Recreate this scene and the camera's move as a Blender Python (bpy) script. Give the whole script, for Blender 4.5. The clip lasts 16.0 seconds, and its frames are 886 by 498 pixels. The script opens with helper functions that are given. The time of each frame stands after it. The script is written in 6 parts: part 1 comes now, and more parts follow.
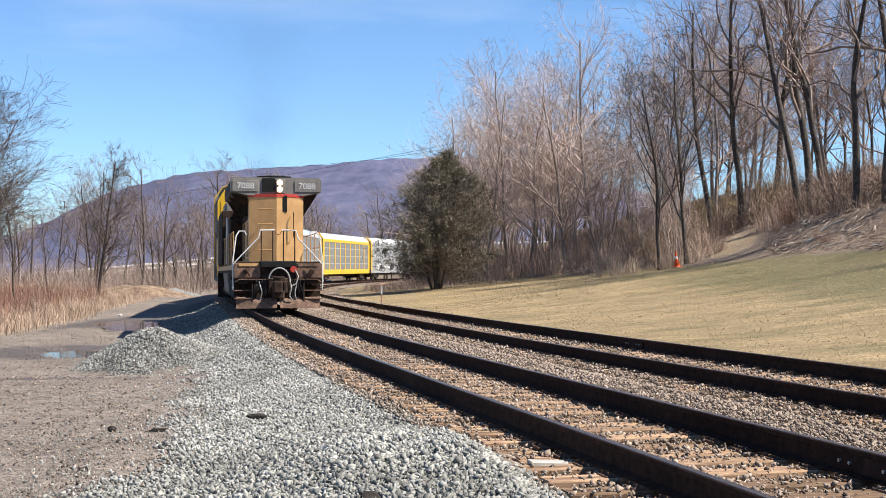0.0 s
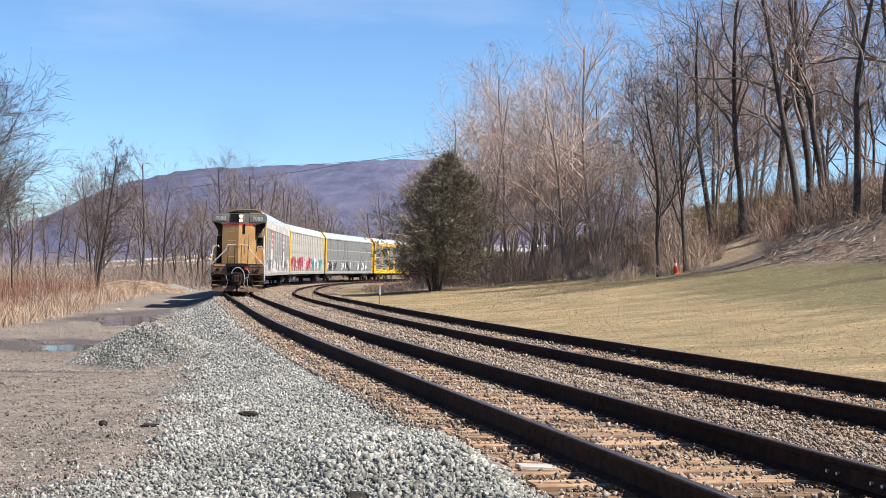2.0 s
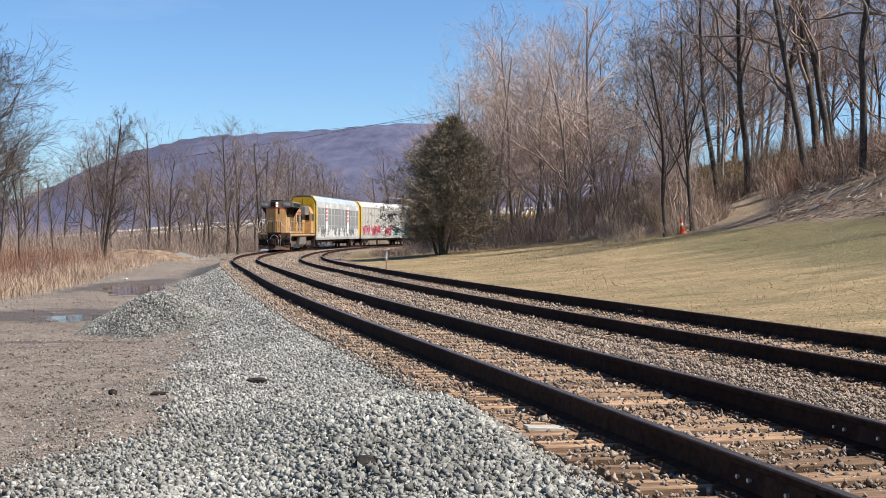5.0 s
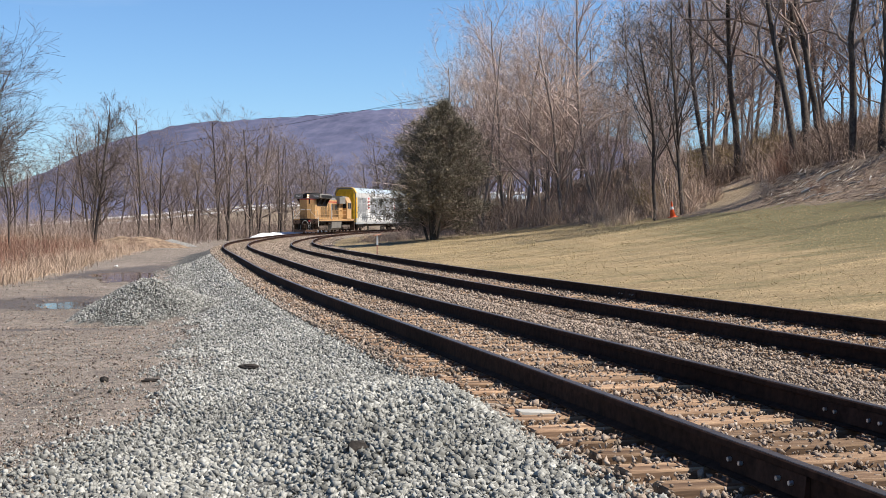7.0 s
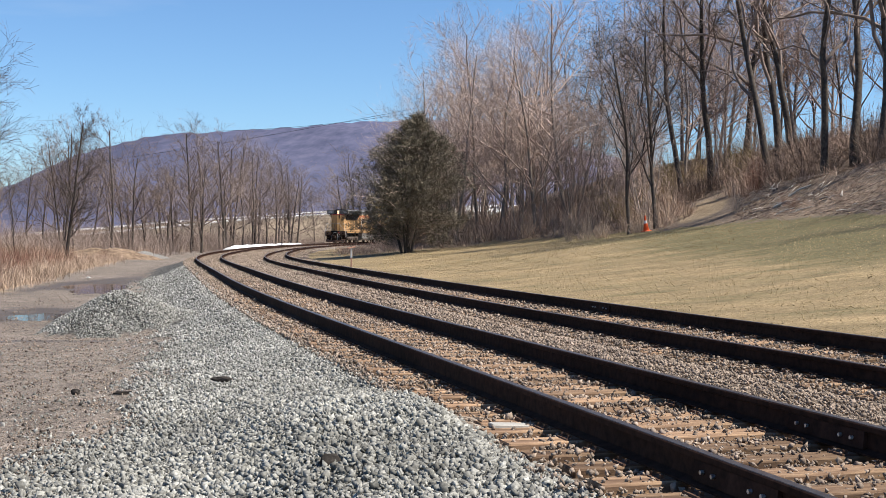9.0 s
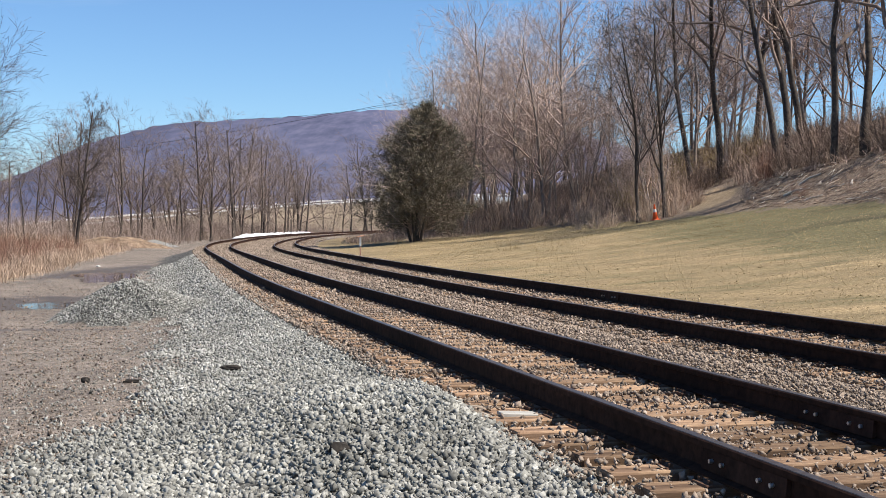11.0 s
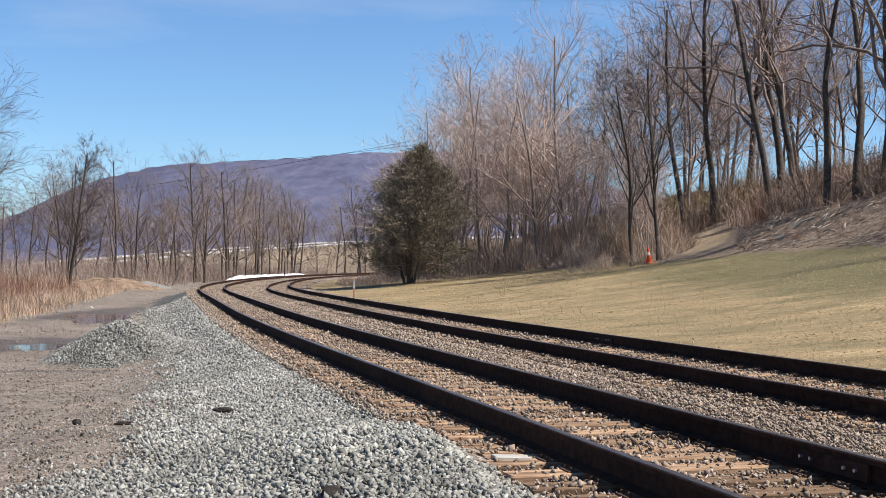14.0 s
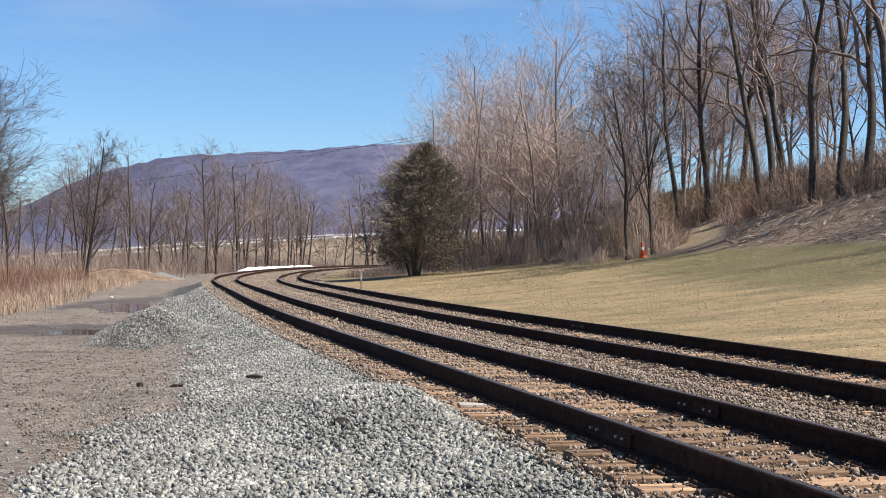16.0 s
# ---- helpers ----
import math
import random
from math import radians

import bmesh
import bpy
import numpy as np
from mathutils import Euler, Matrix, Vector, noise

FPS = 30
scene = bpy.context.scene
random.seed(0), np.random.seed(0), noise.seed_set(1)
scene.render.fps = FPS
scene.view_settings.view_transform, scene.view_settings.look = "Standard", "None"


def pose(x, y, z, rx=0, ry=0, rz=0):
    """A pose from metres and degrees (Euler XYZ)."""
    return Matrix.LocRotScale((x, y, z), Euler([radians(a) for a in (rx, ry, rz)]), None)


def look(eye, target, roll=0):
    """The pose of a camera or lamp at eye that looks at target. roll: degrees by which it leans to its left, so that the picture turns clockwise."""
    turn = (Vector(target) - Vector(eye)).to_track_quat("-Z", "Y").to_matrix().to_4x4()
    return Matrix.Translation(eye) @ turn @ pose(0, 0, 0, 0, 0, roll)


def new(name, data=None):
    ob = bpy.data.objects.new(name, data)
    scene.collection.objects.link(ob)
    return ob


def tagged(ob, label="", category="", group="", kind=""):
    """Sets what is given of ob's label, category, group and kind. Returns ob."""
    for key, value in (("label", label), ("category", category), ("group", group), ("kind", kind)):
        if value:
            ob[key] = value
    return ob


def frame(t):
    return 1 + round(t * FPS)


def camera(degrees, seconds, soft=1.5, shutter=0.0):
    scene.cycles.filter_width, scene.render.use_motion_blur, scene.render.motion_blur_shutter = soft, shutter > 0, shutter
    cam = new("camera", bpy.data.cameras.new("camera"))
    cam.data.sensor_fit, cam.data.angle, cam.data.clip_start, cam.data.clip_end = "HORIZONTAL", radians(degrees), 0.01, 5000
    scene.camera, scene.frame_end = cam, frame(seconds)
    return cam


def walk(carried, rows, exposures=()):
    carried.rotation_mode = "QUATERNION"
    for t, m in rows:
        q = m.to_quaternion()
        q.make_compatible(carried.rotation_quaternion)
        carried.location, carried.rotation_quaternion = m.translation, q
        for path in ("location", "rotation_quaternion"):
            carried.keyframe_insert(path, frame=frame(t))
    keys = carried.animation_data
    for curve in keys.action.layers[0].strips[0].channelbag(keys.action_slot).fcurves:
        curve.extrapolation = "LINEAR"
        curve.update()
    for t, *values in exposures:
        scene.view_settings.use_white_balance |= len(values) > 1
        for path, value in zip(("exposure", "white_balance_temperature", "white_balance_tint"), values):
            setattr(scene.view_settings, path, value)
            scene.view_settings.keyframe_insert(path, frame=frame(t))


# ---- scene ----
cam = camera(38.902, 16.0, soft=0.4)
PATH = [
    (0, pose(-0.065, 0, 1.173, 91.270, 0.041, 0.137)),
    (0.5, pose(-0.085, 0, 1.173, 91.006, -0.060, -0.681)),
    (1, pose(-0.060, 0, 1.173, 90.866, -0.683, -0.855)),
    (1.5, pose(-0.025, 0, 1.173, 91.306, -0.978, -0.531)),
    (2, pose(-0.012, 0, 1.173, 91.352, -1.227, 0.127)),
    (2.5, pose(-0.010, 0, 1.173, 91.544, -1.132, 0.504)),
    (3, pose(0.000, 0, 1.173, 91.511, -0.747, 0.973)),
    (3.5, pose(0.000, 0, 1.173, 91.473, -0.236, 1.220)),
    (4, pose(0.000, 0, 1.173, 91.296, 0.401, 1.632)),
    (4.2, pose(0.000, 0, 1.173, 90.884, 0.268, 1.292)),
    (6.5, pose(0.000, 0, 1.173, 89.196, -0.272, -0.030)),
    (7, pose(0.000, 0, 1.173, 89.017, 0.122, 0.000)),
    (7.5, pose(0.000, 0, 1.173, 88.714, -0.098, 0.412)),
    (8, pose(0.000, 0, 1.173, 88.782, -0.484, 0.435)),
    (8.5, pose(0.000, 0, 1.173, 89.527, -0.011, 0.058)),
    (9, pose(0.000, 0, 1.173, 89.608, -0.139, -1.176)),
    (9.5, pose(0.000, 0, 1.173, 89.373, 0.128, -0.937)),
    (12, pose(0.000, 0, 1.173, 89.072, -0.281, -0.679)),
    (12.5, pose(0.000, 0, 1.173, 89.709, -0.294, -0.760)),
    (13, pose(0.000, 0, 1.173, 90.231, -0.595, -0.781)),
    (13.5, pose(0.000, 0, 1.173, 90.933, -0.234, -1.138)),
    (14, pose(0.000, 0, 1.173, 91.025, -0.323, -1.048)),
    (14.5, pose(0.000, 0, 1.173, 90.987, -0.319, -0.842)),
    (15, pose(0.000, 0, 1.173, 90.890, -0.369, -0.790)),
    (15.5, pose(0.000, 0, 1.173, 90.781, -0.356, -0.958)),
    (15.6, pose(0.000, 0, 1.173, 90.770, -0.360, -0.960)),
    (16, pose(0.223, -3.381, 1.226, 90.662, -0.581, -0.681)),
]
walk(cam, PATH, [(0, 1.19), (1.0, 1.17), (1.6, 1.19), (2.0, 1.14), (2.5, 0.98), (3.5, 0.94), (7, 0.91), (16, 0.91)])

# world and sun: clear early-spring noon, sun on the right-hand side
SUN_TO = Vector((0.595, -0.155, 0.78)).normalized()
world = bpy.data.worlds.new("sky")
scene.world = world
world.use_nodes = True
wn = world.node_tree.nodes
sky = wn.new("ShaderNodeTexSky")
sky.sky_type, sky.sun_disc = "NISHITA", False
sky.sun_elevation = math.asin(SUN_TO.z)
sky.sun_rotation = math.atan2(SUN_TO.x, SUN_TO.y)
sky.altitude, sky.air_density, sky.dust_density, sky.ozone_density = 200, 1.0, 0.05, 4.0
wl = world.node_tree.links
# thin high cirrus
wtc, wmp, wnz, wrp, wmx = (wn.new("ShaderNode" + k) for k in ("TexCoord", "Mapping", "TexNoise", "ValToRGB", "Mix"))
wmp.inputs["Scale"].default_value, wmp.inputs["Rotation"].default_value = (1.2, 1.5, 7.0), (0.25, 0.2, 0.3)
wnz.inputs["Scale"].default_value, wnz.inputs["Detail"].default_value, wnz.inputs["Roughness"].default_value = 1.6, 7, 0.55
wrp.color_ramp.elements[0].position, wrp.color_ramp.elements[0].color = 0.57, (0, 0, 0, 1)
wrp.color_ramp.elements[1].position, wrp.color_ramp.elements[1].color = 0.78, (0.22, 0.22, 0.22, 1)
wmx.data_type = "RGBA"
wmx.inputs[7].default_value = (7.5, 7.7, 8.0, 1)
wl.new(wtc.outputs["Generated"], wmp.inputs[0]), wl.new(wmp.outputs[0], wnz.inputs["Vector"]), wl.new(wnz.outputs["Fac"], wrp.inputs[0])
wtint = wn.new("ShaderNodeMix")
wtint.data_type, wtint.blend_type = "RGBA", "MULTIPLY"
wtint.inputs[0].default_value, wtint.inputs[7].default_value = 1.0, (0.80, 0.98, 1.16, 1)
wl.new(sky.outputs[0], wtint.inputs[6])
wl.new(wrp.outputs[0], wmx.inputs[0]), wl.new(wtint.outputs[2], wmx.inputs[6]), wl.new(wmx.outputs[2], wn["Background"].inputs[0])
wn["Background"].inputs[1].default_value = 0.067
sun = new("sun", bpy.data.lights.new("sun", "SUN"))
sun.data.energy, sun.data.angle, sun.data.color = 5.0, radians(0.53), (1.0, 0.93, 0.83)
sun.matrix_world = look(SUN_TO * 100, (0, 0, 0))


# ---- materials ----
def ramp_node(nt, stops, tone=0.74):
    r = nt.nodes.new("ShaderNodeValToRGB")
    el = r.color_ramp.elements
    while len(el) < len(stops):
        el.new(0.5)
    for e, (pos, c) in zip(el, stops):
        e.position, e.color = pos, (*(v * tone for v in c), 1)
    return r


def material(name, stops, scale=4.0, detail=6.0, rough=0.8, metal=0.0, bump=0.3, bump_dist=0.01, big=0.25, big_scale=0.35, island=0.0, per_object=0.0, spec=0.12):
    """Colour ramp over fine noise, darkened and lightened by large stains, with bump."""
    m = bpy.data.materials.new(name)
    m.use_nodes = True
    nt = m.node_tree
    N, L = nt.nodes, nt.links
    b = N["Principled BSDF"]
    b.inputs["Roughness"].default_value, b.inputs["Metallic"].default_value = rough, metal
    b.inputs["Specular IOR Level"].default_value = spec
    tc = N.new("ShaderNodeTexCoord")
    n1 = N.new("ShaderNodeTexNoise")
    n1.inputs["Scale"].default_value, n1.inputs["Detail"].default_value = scale, detail
    n1.inputs["Roughness"].default_value = 0.65
    L.new(tc.outputs["Object"], n1.inputs["Vector"])
    r = ramp_node(nt, stops)
    L.new(n1.outputs["Fac"], r.inputs[0])
    n2 = N.new("ShaderNodeTexNoise")
    n2.inputs["Scale"].default_value, n2.inputs["Detail"].default_value = big_scale, 3
    L.new(tc.outputs["Object"], n2.inputs["Vector"])
    val = N.new("ShaderNodeMapRange")
    val.inputs["From Min"].default_value, val.inputs["From Max"].default_value = 0.3, 0.7
    val.inputs["To Min"].default_value, val.inputs["To Max"].default_value = 1 - big, 1 + big
    L.new(n2.outputs["Fac"], val.inputs[0])
    last = val.outputs[0]
    for amount, kind in ((island, "island"), (per_object, "object")):
        if amount:
            src = N.new("ShaderNodeNewGeometry").outputs["Random Per Island"] if kind == "island" else N.new("ShaderNodeObjectInfo").outputs["Random"]
            mr = N.new("ShaderNodeMapRange")
            mr.inputs["To Min"].default_value, mr.inputs["To Max"].default_value = 1 - amount, 1 + amount
            L.new(src, mr.inputs[0])
            mu = N.new("ShaderNodeMath")
            mu.operation = "MULTIPLY"
            L.new(last, mu.inputs[0]), L.new(mr.outputs[0], mu.inputs[1])
            last = mu.outputs[0]
    mix = N.new("ShaderNodeVectorMath")
    mix.operation = "SCALE"
    L.new(r.outputs[0], mix.inputs[0]), L.new(last, mix.inputs["Scale"])
    L.new(mix.outputs[0], b.inputs["Base Color"])
    if bump:
        bp = N.new("ShaderNodeBump")
        bp.inputs["Strength"].default_value, bp.inputs["Distance"].default_value = bump, bump_dist
        L.new(n1.outputs["Fac"], bp.inputs["Height"]), L.new(bp.outputs[0], b.inputs["Normal"])
    return m


def stretch(m, scale):
    """Draws the material's grain out along an axis."""
    nt = m.node_tree
    mp = nt.nodes.new("ShaderNodeMapping")
    mp.inputs["Scale"].default_value = scale
    tc = [n for n in nt.nodes if n.type == "TEX_COORD"][0]
    nt.links.new(tc.outputs["Object"], mp.inputs[0])
    for n in nt.nodes:
        if n.type == "TEX_NOISE":
            nt.links.new(mp.outputs[0], n.inputs["Vector"])


def g(v, t=(1, 1, 1)):
    return (v * t[0], v * t[1], v * t[2])


M = {}
M["stone"] = material("ballast_stone", [(0.3, (0.165, 0.164, 0.150)), (0.52, (0.305, 0.301, 0.275)), (0.75, (0.47, 0.463, 0.425))], 30, 4, 0.9, 0, 0.4, 0.01, 0.22, 0.7, island=0.5, spec=0.05)
M["char_stone"] = material("dark_pebbles", [(0.3, (0.07, 0.055, 0.046)), (0.7, (0.17, 0.14, 0.12))], 14, 4, 0.9, 0, 0.3, 0.01, 0.15, 0.5, island=0.4, spec=0.05)
M["stone_brown"] = material("track_stone", [(0.3, (0.17, 0.130, 0.102)), (0.55, (0.325, 0.258, 0.205)), (0.8, (0.48, 0.405, 0.335))], 30, 4, 0.85, 0, 0.3, 0.01, 0.22, 0.6, island=0.45, spec=0.05)
M["rail"] = material("rusty_rail_steel", [(0.3, (0.022, 0.012, 0.009)), (0.7, (0.070, 0.036, 0.025))], 12, 5, 0.85, 0.0, 0.2, 0.003, 0.3, 0.6, spec=0.05)
M["rail_top"] = material("worn_rail_head", [(0.3, (0.10, 0.075, 0.06)), (0.7, (0.20, 0.16, 0.13))], 20, 4, 0.38, 0.7, 0.05, 0.001, 0.2, 0.5)
M["tie"] = material("weathered_sleeper_wood", [(0.25, (0.07, 0.043, 0.030)), (0.5, (0.235, 0.15, 0.095)), (0.75, (0.53, 0.365, 0.228))], 22, 9, 0.9, 0, 0.6, 0.01, 0.3, 1.5, per_object=0.5)
stretch(M["tie"], (0.10, 1.0, 1.0))
M["steel_rust"] = material("rusted_plate", [(0.3, (0.08, 0.045, 0.03)), (0.7, (0.19, 0.11, 0.07))], 15, 5, 0.85, 0.1, 0.3, 0.004)
M["bolt"] = material("bare_bolt_steel", [(0.3, (0.45, 0.45, 0.46)), (0.7, (0.65, 0.65, 0.66))], 15, 3, 0.4, 0.8, 0.1, 0.002)
M["bark"] = material("grey_brown_bark", [(0.3, (0.21, 0.175, 0.15)), (0.6, (0.40, 0.335, 0.29)), (0.8, (0.58, 0.50, 0.44))], 5, 6, 0.95, 0, 0.6, 0.02, 0.2, 0.4, per_object=0.3)
M["twig"] = material("twig_bark", [(0.3, (0.38, 0.28, 0.228)), (0.7, (0.66, 0.515, 0.435))], 2, 3, 0.95, 0, 0, 0.01, 0.2, 0.25, per_object=0.35)
M["twig_dark"] = material("dark_twig_bark", [(0.3, (0.09, 0.07, 0.06)), (0.7, (0.18, 0.145, 0.125))], 2, 3, 0.95, 0, 0, 0.01, 0.2, 0.25)
M["twig_mid"] = material("brown_twig_bark", [(0.3, (0.30, 0.228, 0.19)), (0.7, (0.54, 0.425, 0.36))], 2, 3, 0.95, 0, 0, 0.01, 0.2, 0.25, per_object=0.3)
M["twig_far"] = material("grey_brown_far_twigs", [(0.3, (0.19, 0.145, 0.12)), (0.7, (0.36, 0.28, 0.24))], 2, 3, 0.95, 0, 0, 0.01, 0.2, 0.25, per_object=0.3)
# darker copy of the brush; its colour includes shade inside dense thickets
M["brush_dark"] = material("shade_dark_vine_stems", [(0.3, (0.15, 0.108, 0.085)), (0.7, (0.34, 0.25, 0.197))], 1.2, 4, 0.95, 0, 0, 0.01, 0.3, 0.12, island=0.4)
M["lawn_tuft"] = material("winter_lawn_tufts", [(0.34, (0.19, 0.148, 0.073)), (0.5, (0.37, 0.283, 0.157)), (0.68, (0.55, 0.435, 0.265))], 0.35, 8, 0.95, 0, 0, 0.01, 0.3, 0.1, island=0.12)
M["weed"] = material("pale_weed_stalks", [(0.3, (0.48, 0.355, 0.26)), (0.7, (0.74, 0.585, 0.455))], 0.8, 4, 0.95, 0, 0, 0.01, 0.25, 0.12, island=0.3)
M["bleached"] = material("bleached_split_wood", [(0.3, (0.42, 0.37, 0.31)), (0.7, (0.78, 0.72, 0.64))], 9, 5, 0.9, 0, 0.2, 0.004, 0.2, 0.8, island=0.3)
M["verge"] = material("dry_verge_grass", [(0.3, (0.15, 0.115, 0.08)), (0.7, (0.30, 0.24, 0.175))], 0.6, 8, 0.95, 0, 0.3, 0.05, 0.2, 0.08)
M["panel_dark"] = material("dark_grey_screen", [(0.3, (0.17, 0.172, 0.172)), (0.7, (0.26, 0.262, 0.26))], 6, 6, 0.6, 0.1, 0.05, 0.003, 0.12, 0.5)
M["bark_dark"] = material("dark_wet_bark", [(0.3, (0.045, 0.038, 0.033)), (0.7, (0.15, 0.124, 0.105))], 5, 6, 0.95, 0, 0.6, 0.02, 0.2, 0.4)
M["needle"] = material("cedar_needles", [(0.3, (0.115, 0.10, 0.07)), (0.6, (0.22, 0.188, 0.135)), (0.8, (0.36, 0.295, 0.215))], 1.6, 5, 0.85, 0, 0, 0.01, 0.3, 0.6, island=0.4)
M["brush"] = material("dead_brush_stems", [(0.3, (0.30, 0.208, 0.16)), (0.7, (0.56, 0.42, 0.335))], 1.2, 4, 0.95, 0, 0, 0.01, 0.3, 0.12, island=0.35)
M["brush_red"] = material("reddish_dead_stems", [(0.3, (0.20, 0.105, 0.075)), (0.7, (0.38, 0.23, 0.17))], 0.8, 4, 0.95, 0, 0, 0.01, 0.3, 0.12, island=0.3)
M["straw"] = material("dry_straw_grass", [(0.3, (0.35, 0.25, 0.18)), (0.7, (0.58, 0.44, 0.335))], 0.8, 4, 0.95, 0, 0, 0.01, 0.25, 0.12, island=0.3)
M["yellow"] = material("armour_yellow_paint", [(0.3, (0.50, 0.275, 0.105)), (0.7, (0.66, 0.39, 0.16))], 3, 6, 0.5, 0, 0.08, 0.004, 0.15, 0.8, spec=0.4)
M["tan"] = material("dusty_yellow_paint", [(0.3, (0.44, 0.25, 0.10)), (0.7, (0.56, 0.34, 0.15))], 3, 6, 0.6, 0, 0.08, 0.004, 0.15, 0.8)
M["grey"] = material("harbour_grey_paint", [(0.3, (0.16, 0.15, 0.135)), (0.7, (0.26, 0.245, 0.22))], 3, 6, 0.55, 0, 0.08, 0.004, 0.2, 0.8)
M["under"] = material("grimy_underframe", [(0.3, (0.018, 0.012, 0.010)), (0.7, (0.085, 0.055, 0.040))], 6, 6, 0.85, 0, 0.3, 0.01, 0.3, 1.0)
M["truck"] = material("dusty_bogie_steel", [(0.3, (0.055, 0.042, 0.034)), (0.5, (0.13, 0.10, 0.083)), (0.75, (0.26, 0.215, 0.185))], 5, 8, 0.85, 0, 0.3, 0.01, 0.35, 1.4)
M["soot_fleck"] = material("grey_soot", [(0.3, (0.05, 0.05, 0.055)), (0.7, (0.10, 0.10, 0.105))], 4, 3, 1.0, 0, 0, 0.01, 0.1, 0.5, spec=0.0)
M["soot"] = material("soot_stained_yellow_paint", [(0.3, (0.10, 0.065, 0.035)), (0.6, (0.26, 0.16, 0.075)), (0.8, (0.46, 0.28, 0.12))], 1.6, 8, 0.7, 0, 0.1, 0.004, 0.3, 0.6)
M["roof_blue"] = material("pale_blue_grey_roof", [(0.3, (0.36, 0.43, 0.48)), (0.7, (0.50, 0.57, 0.62))], 2, 5, 0.45, 0.0, 0.05, 0.003, 0.12, 0.5)
M["roof_cream"] = material("dull_white_roof", [(0.3, (0.60, 0.59, 0.55)), (0.7, (0.74, 0.73, 0.69))], 2, 5, 0.45, 0.0, 0.05, 0.003, 0.12, 0.5)
M["black"] = material("black_grille", [(0.3, (0.010, 0.010, 0.010)), (0.7, (0.025, 0.025, 0.025))], 8, 4, 0.7, 0, 0.2, 0.004)
M["white"] = material("white_paint", [(0.3, (0.66, 0.65, 0.62)), (0.7, (0.80, 0.79, 0.77))], 4, 5, 0.5, 0, 0.05, 0.003, 0.12, 0.8)
M["red"] = material("red_paint", [(0.3, (0.42, 0.05, 0.04)), (0.7, (0.58, 0.08, 0.06))], 4, 5, 0.5, 0, 0.05, 0.003, 0.12, 0.8)
M["galv"] = material("galvanised_panel", [(0.3, (0.34, 0.345, 0.34)), (0.7, (0.47, 0.47, 0.46))], 3, 6, 0.5, 0.25, 0.05, 0.003, 0.15, 0.5)
M["galv_light"] = material("pale_grimy_panel", [(0.3, (0.46, 0.45, 0.43)), (0.7, (0.66, 0.65, 0.63))], 2, 8, 0.55, 0.05, 0.05, 0.003, 0.22, 0.5)
M["screen"] = material("perforated_grey_screen", [(0.3, (0.22, 0.225, 0.23)), (0.7, (0.33, 0.335, 0.34))], 6, 6, 0.6, 0.2, 0.05, 0.003, 0.12, 0.5)
M["cream"] = material("cream_white_panel", [(0.3, (0.40, 0.38, 0.335)), (0.7, (0.53, 0.51, 0.465))], 3, 6, 0.55, 0, 0.05, 0.003, 0.15, 0.5)
M["caryellow"] = material("bright_yellow_paint", [(0.3, (0.70, 0.42, 0.03)), (0.7, (0.82, 0.52, 0.05))], 3, 6, 0.45, 0, 0.05, 0.003, 0.12, 0.6)
M["roof"] = material("white_galvanised_roof", [(0.3, (0.62, 0.64, 0.65)), (0.7, (0.76, 0.775, 0.785))], 2, 5, 0.45, 0.0, 0.05, 0.003, 0.1, 0.5)
M["snow"] = material("old_snow", [(0.3, (0.80, 0.81, 0.83)), (0.7, (0.90, 0.91, 0.93))], 3, 6, 0.7, 0, 0.4, 0.05, 0.06, 0.5)
M["orange"] = material("orange_plastic", [(0.3, (0.75, 0.09, 0.02)), (0.7, (0.85, 0.13, 0.03))], 6, 4, 0.45, 0, 0.05, 0.003, 0.1, 2)
M["wood"] = material("pale_stake_wood", [(0.3, (0.42, 0.22, 0.15)), (0.7, (0.60, 0.36, 0.26))], 20, 5, 0.85, 0, 0.2, 0.004, 0.2, 2)


def glow(name, colour, strength):
    m = bpy.data.materials.new(name)
    m.use_nodes = True
    b = m.node_tree.nodes["Principled BSDF"]
    b.inputs["Emission Color"].default_value = (*colour, 1)
    b.inputs["Emission Strength"].default_value = strength
    b.inputs["Base Color"].default_value = (*colour, 1)
    return m


M["lamp"] = glow("lit_headlight", (1.0, 0.66, 0.36), 1.6)
M["step"] = material("brown_step_steel", [(0.3, (0.10, 0.062, 0.045)), (0.7, (0.30, 0.19, 0.135))], 8, 6, 0.8, 0, 0.3, 0.008, 0.3, 1.2)
M["tan_brush"] = material("tan_shrub_stems", [(0.3, (0.30, 0.22, 0.11)), (0.7, (0.50, 0.39, 0.21))], 0.8, 4, 0.95, 0, 0, 0.01, 0.25, 0.12, island=0.3)


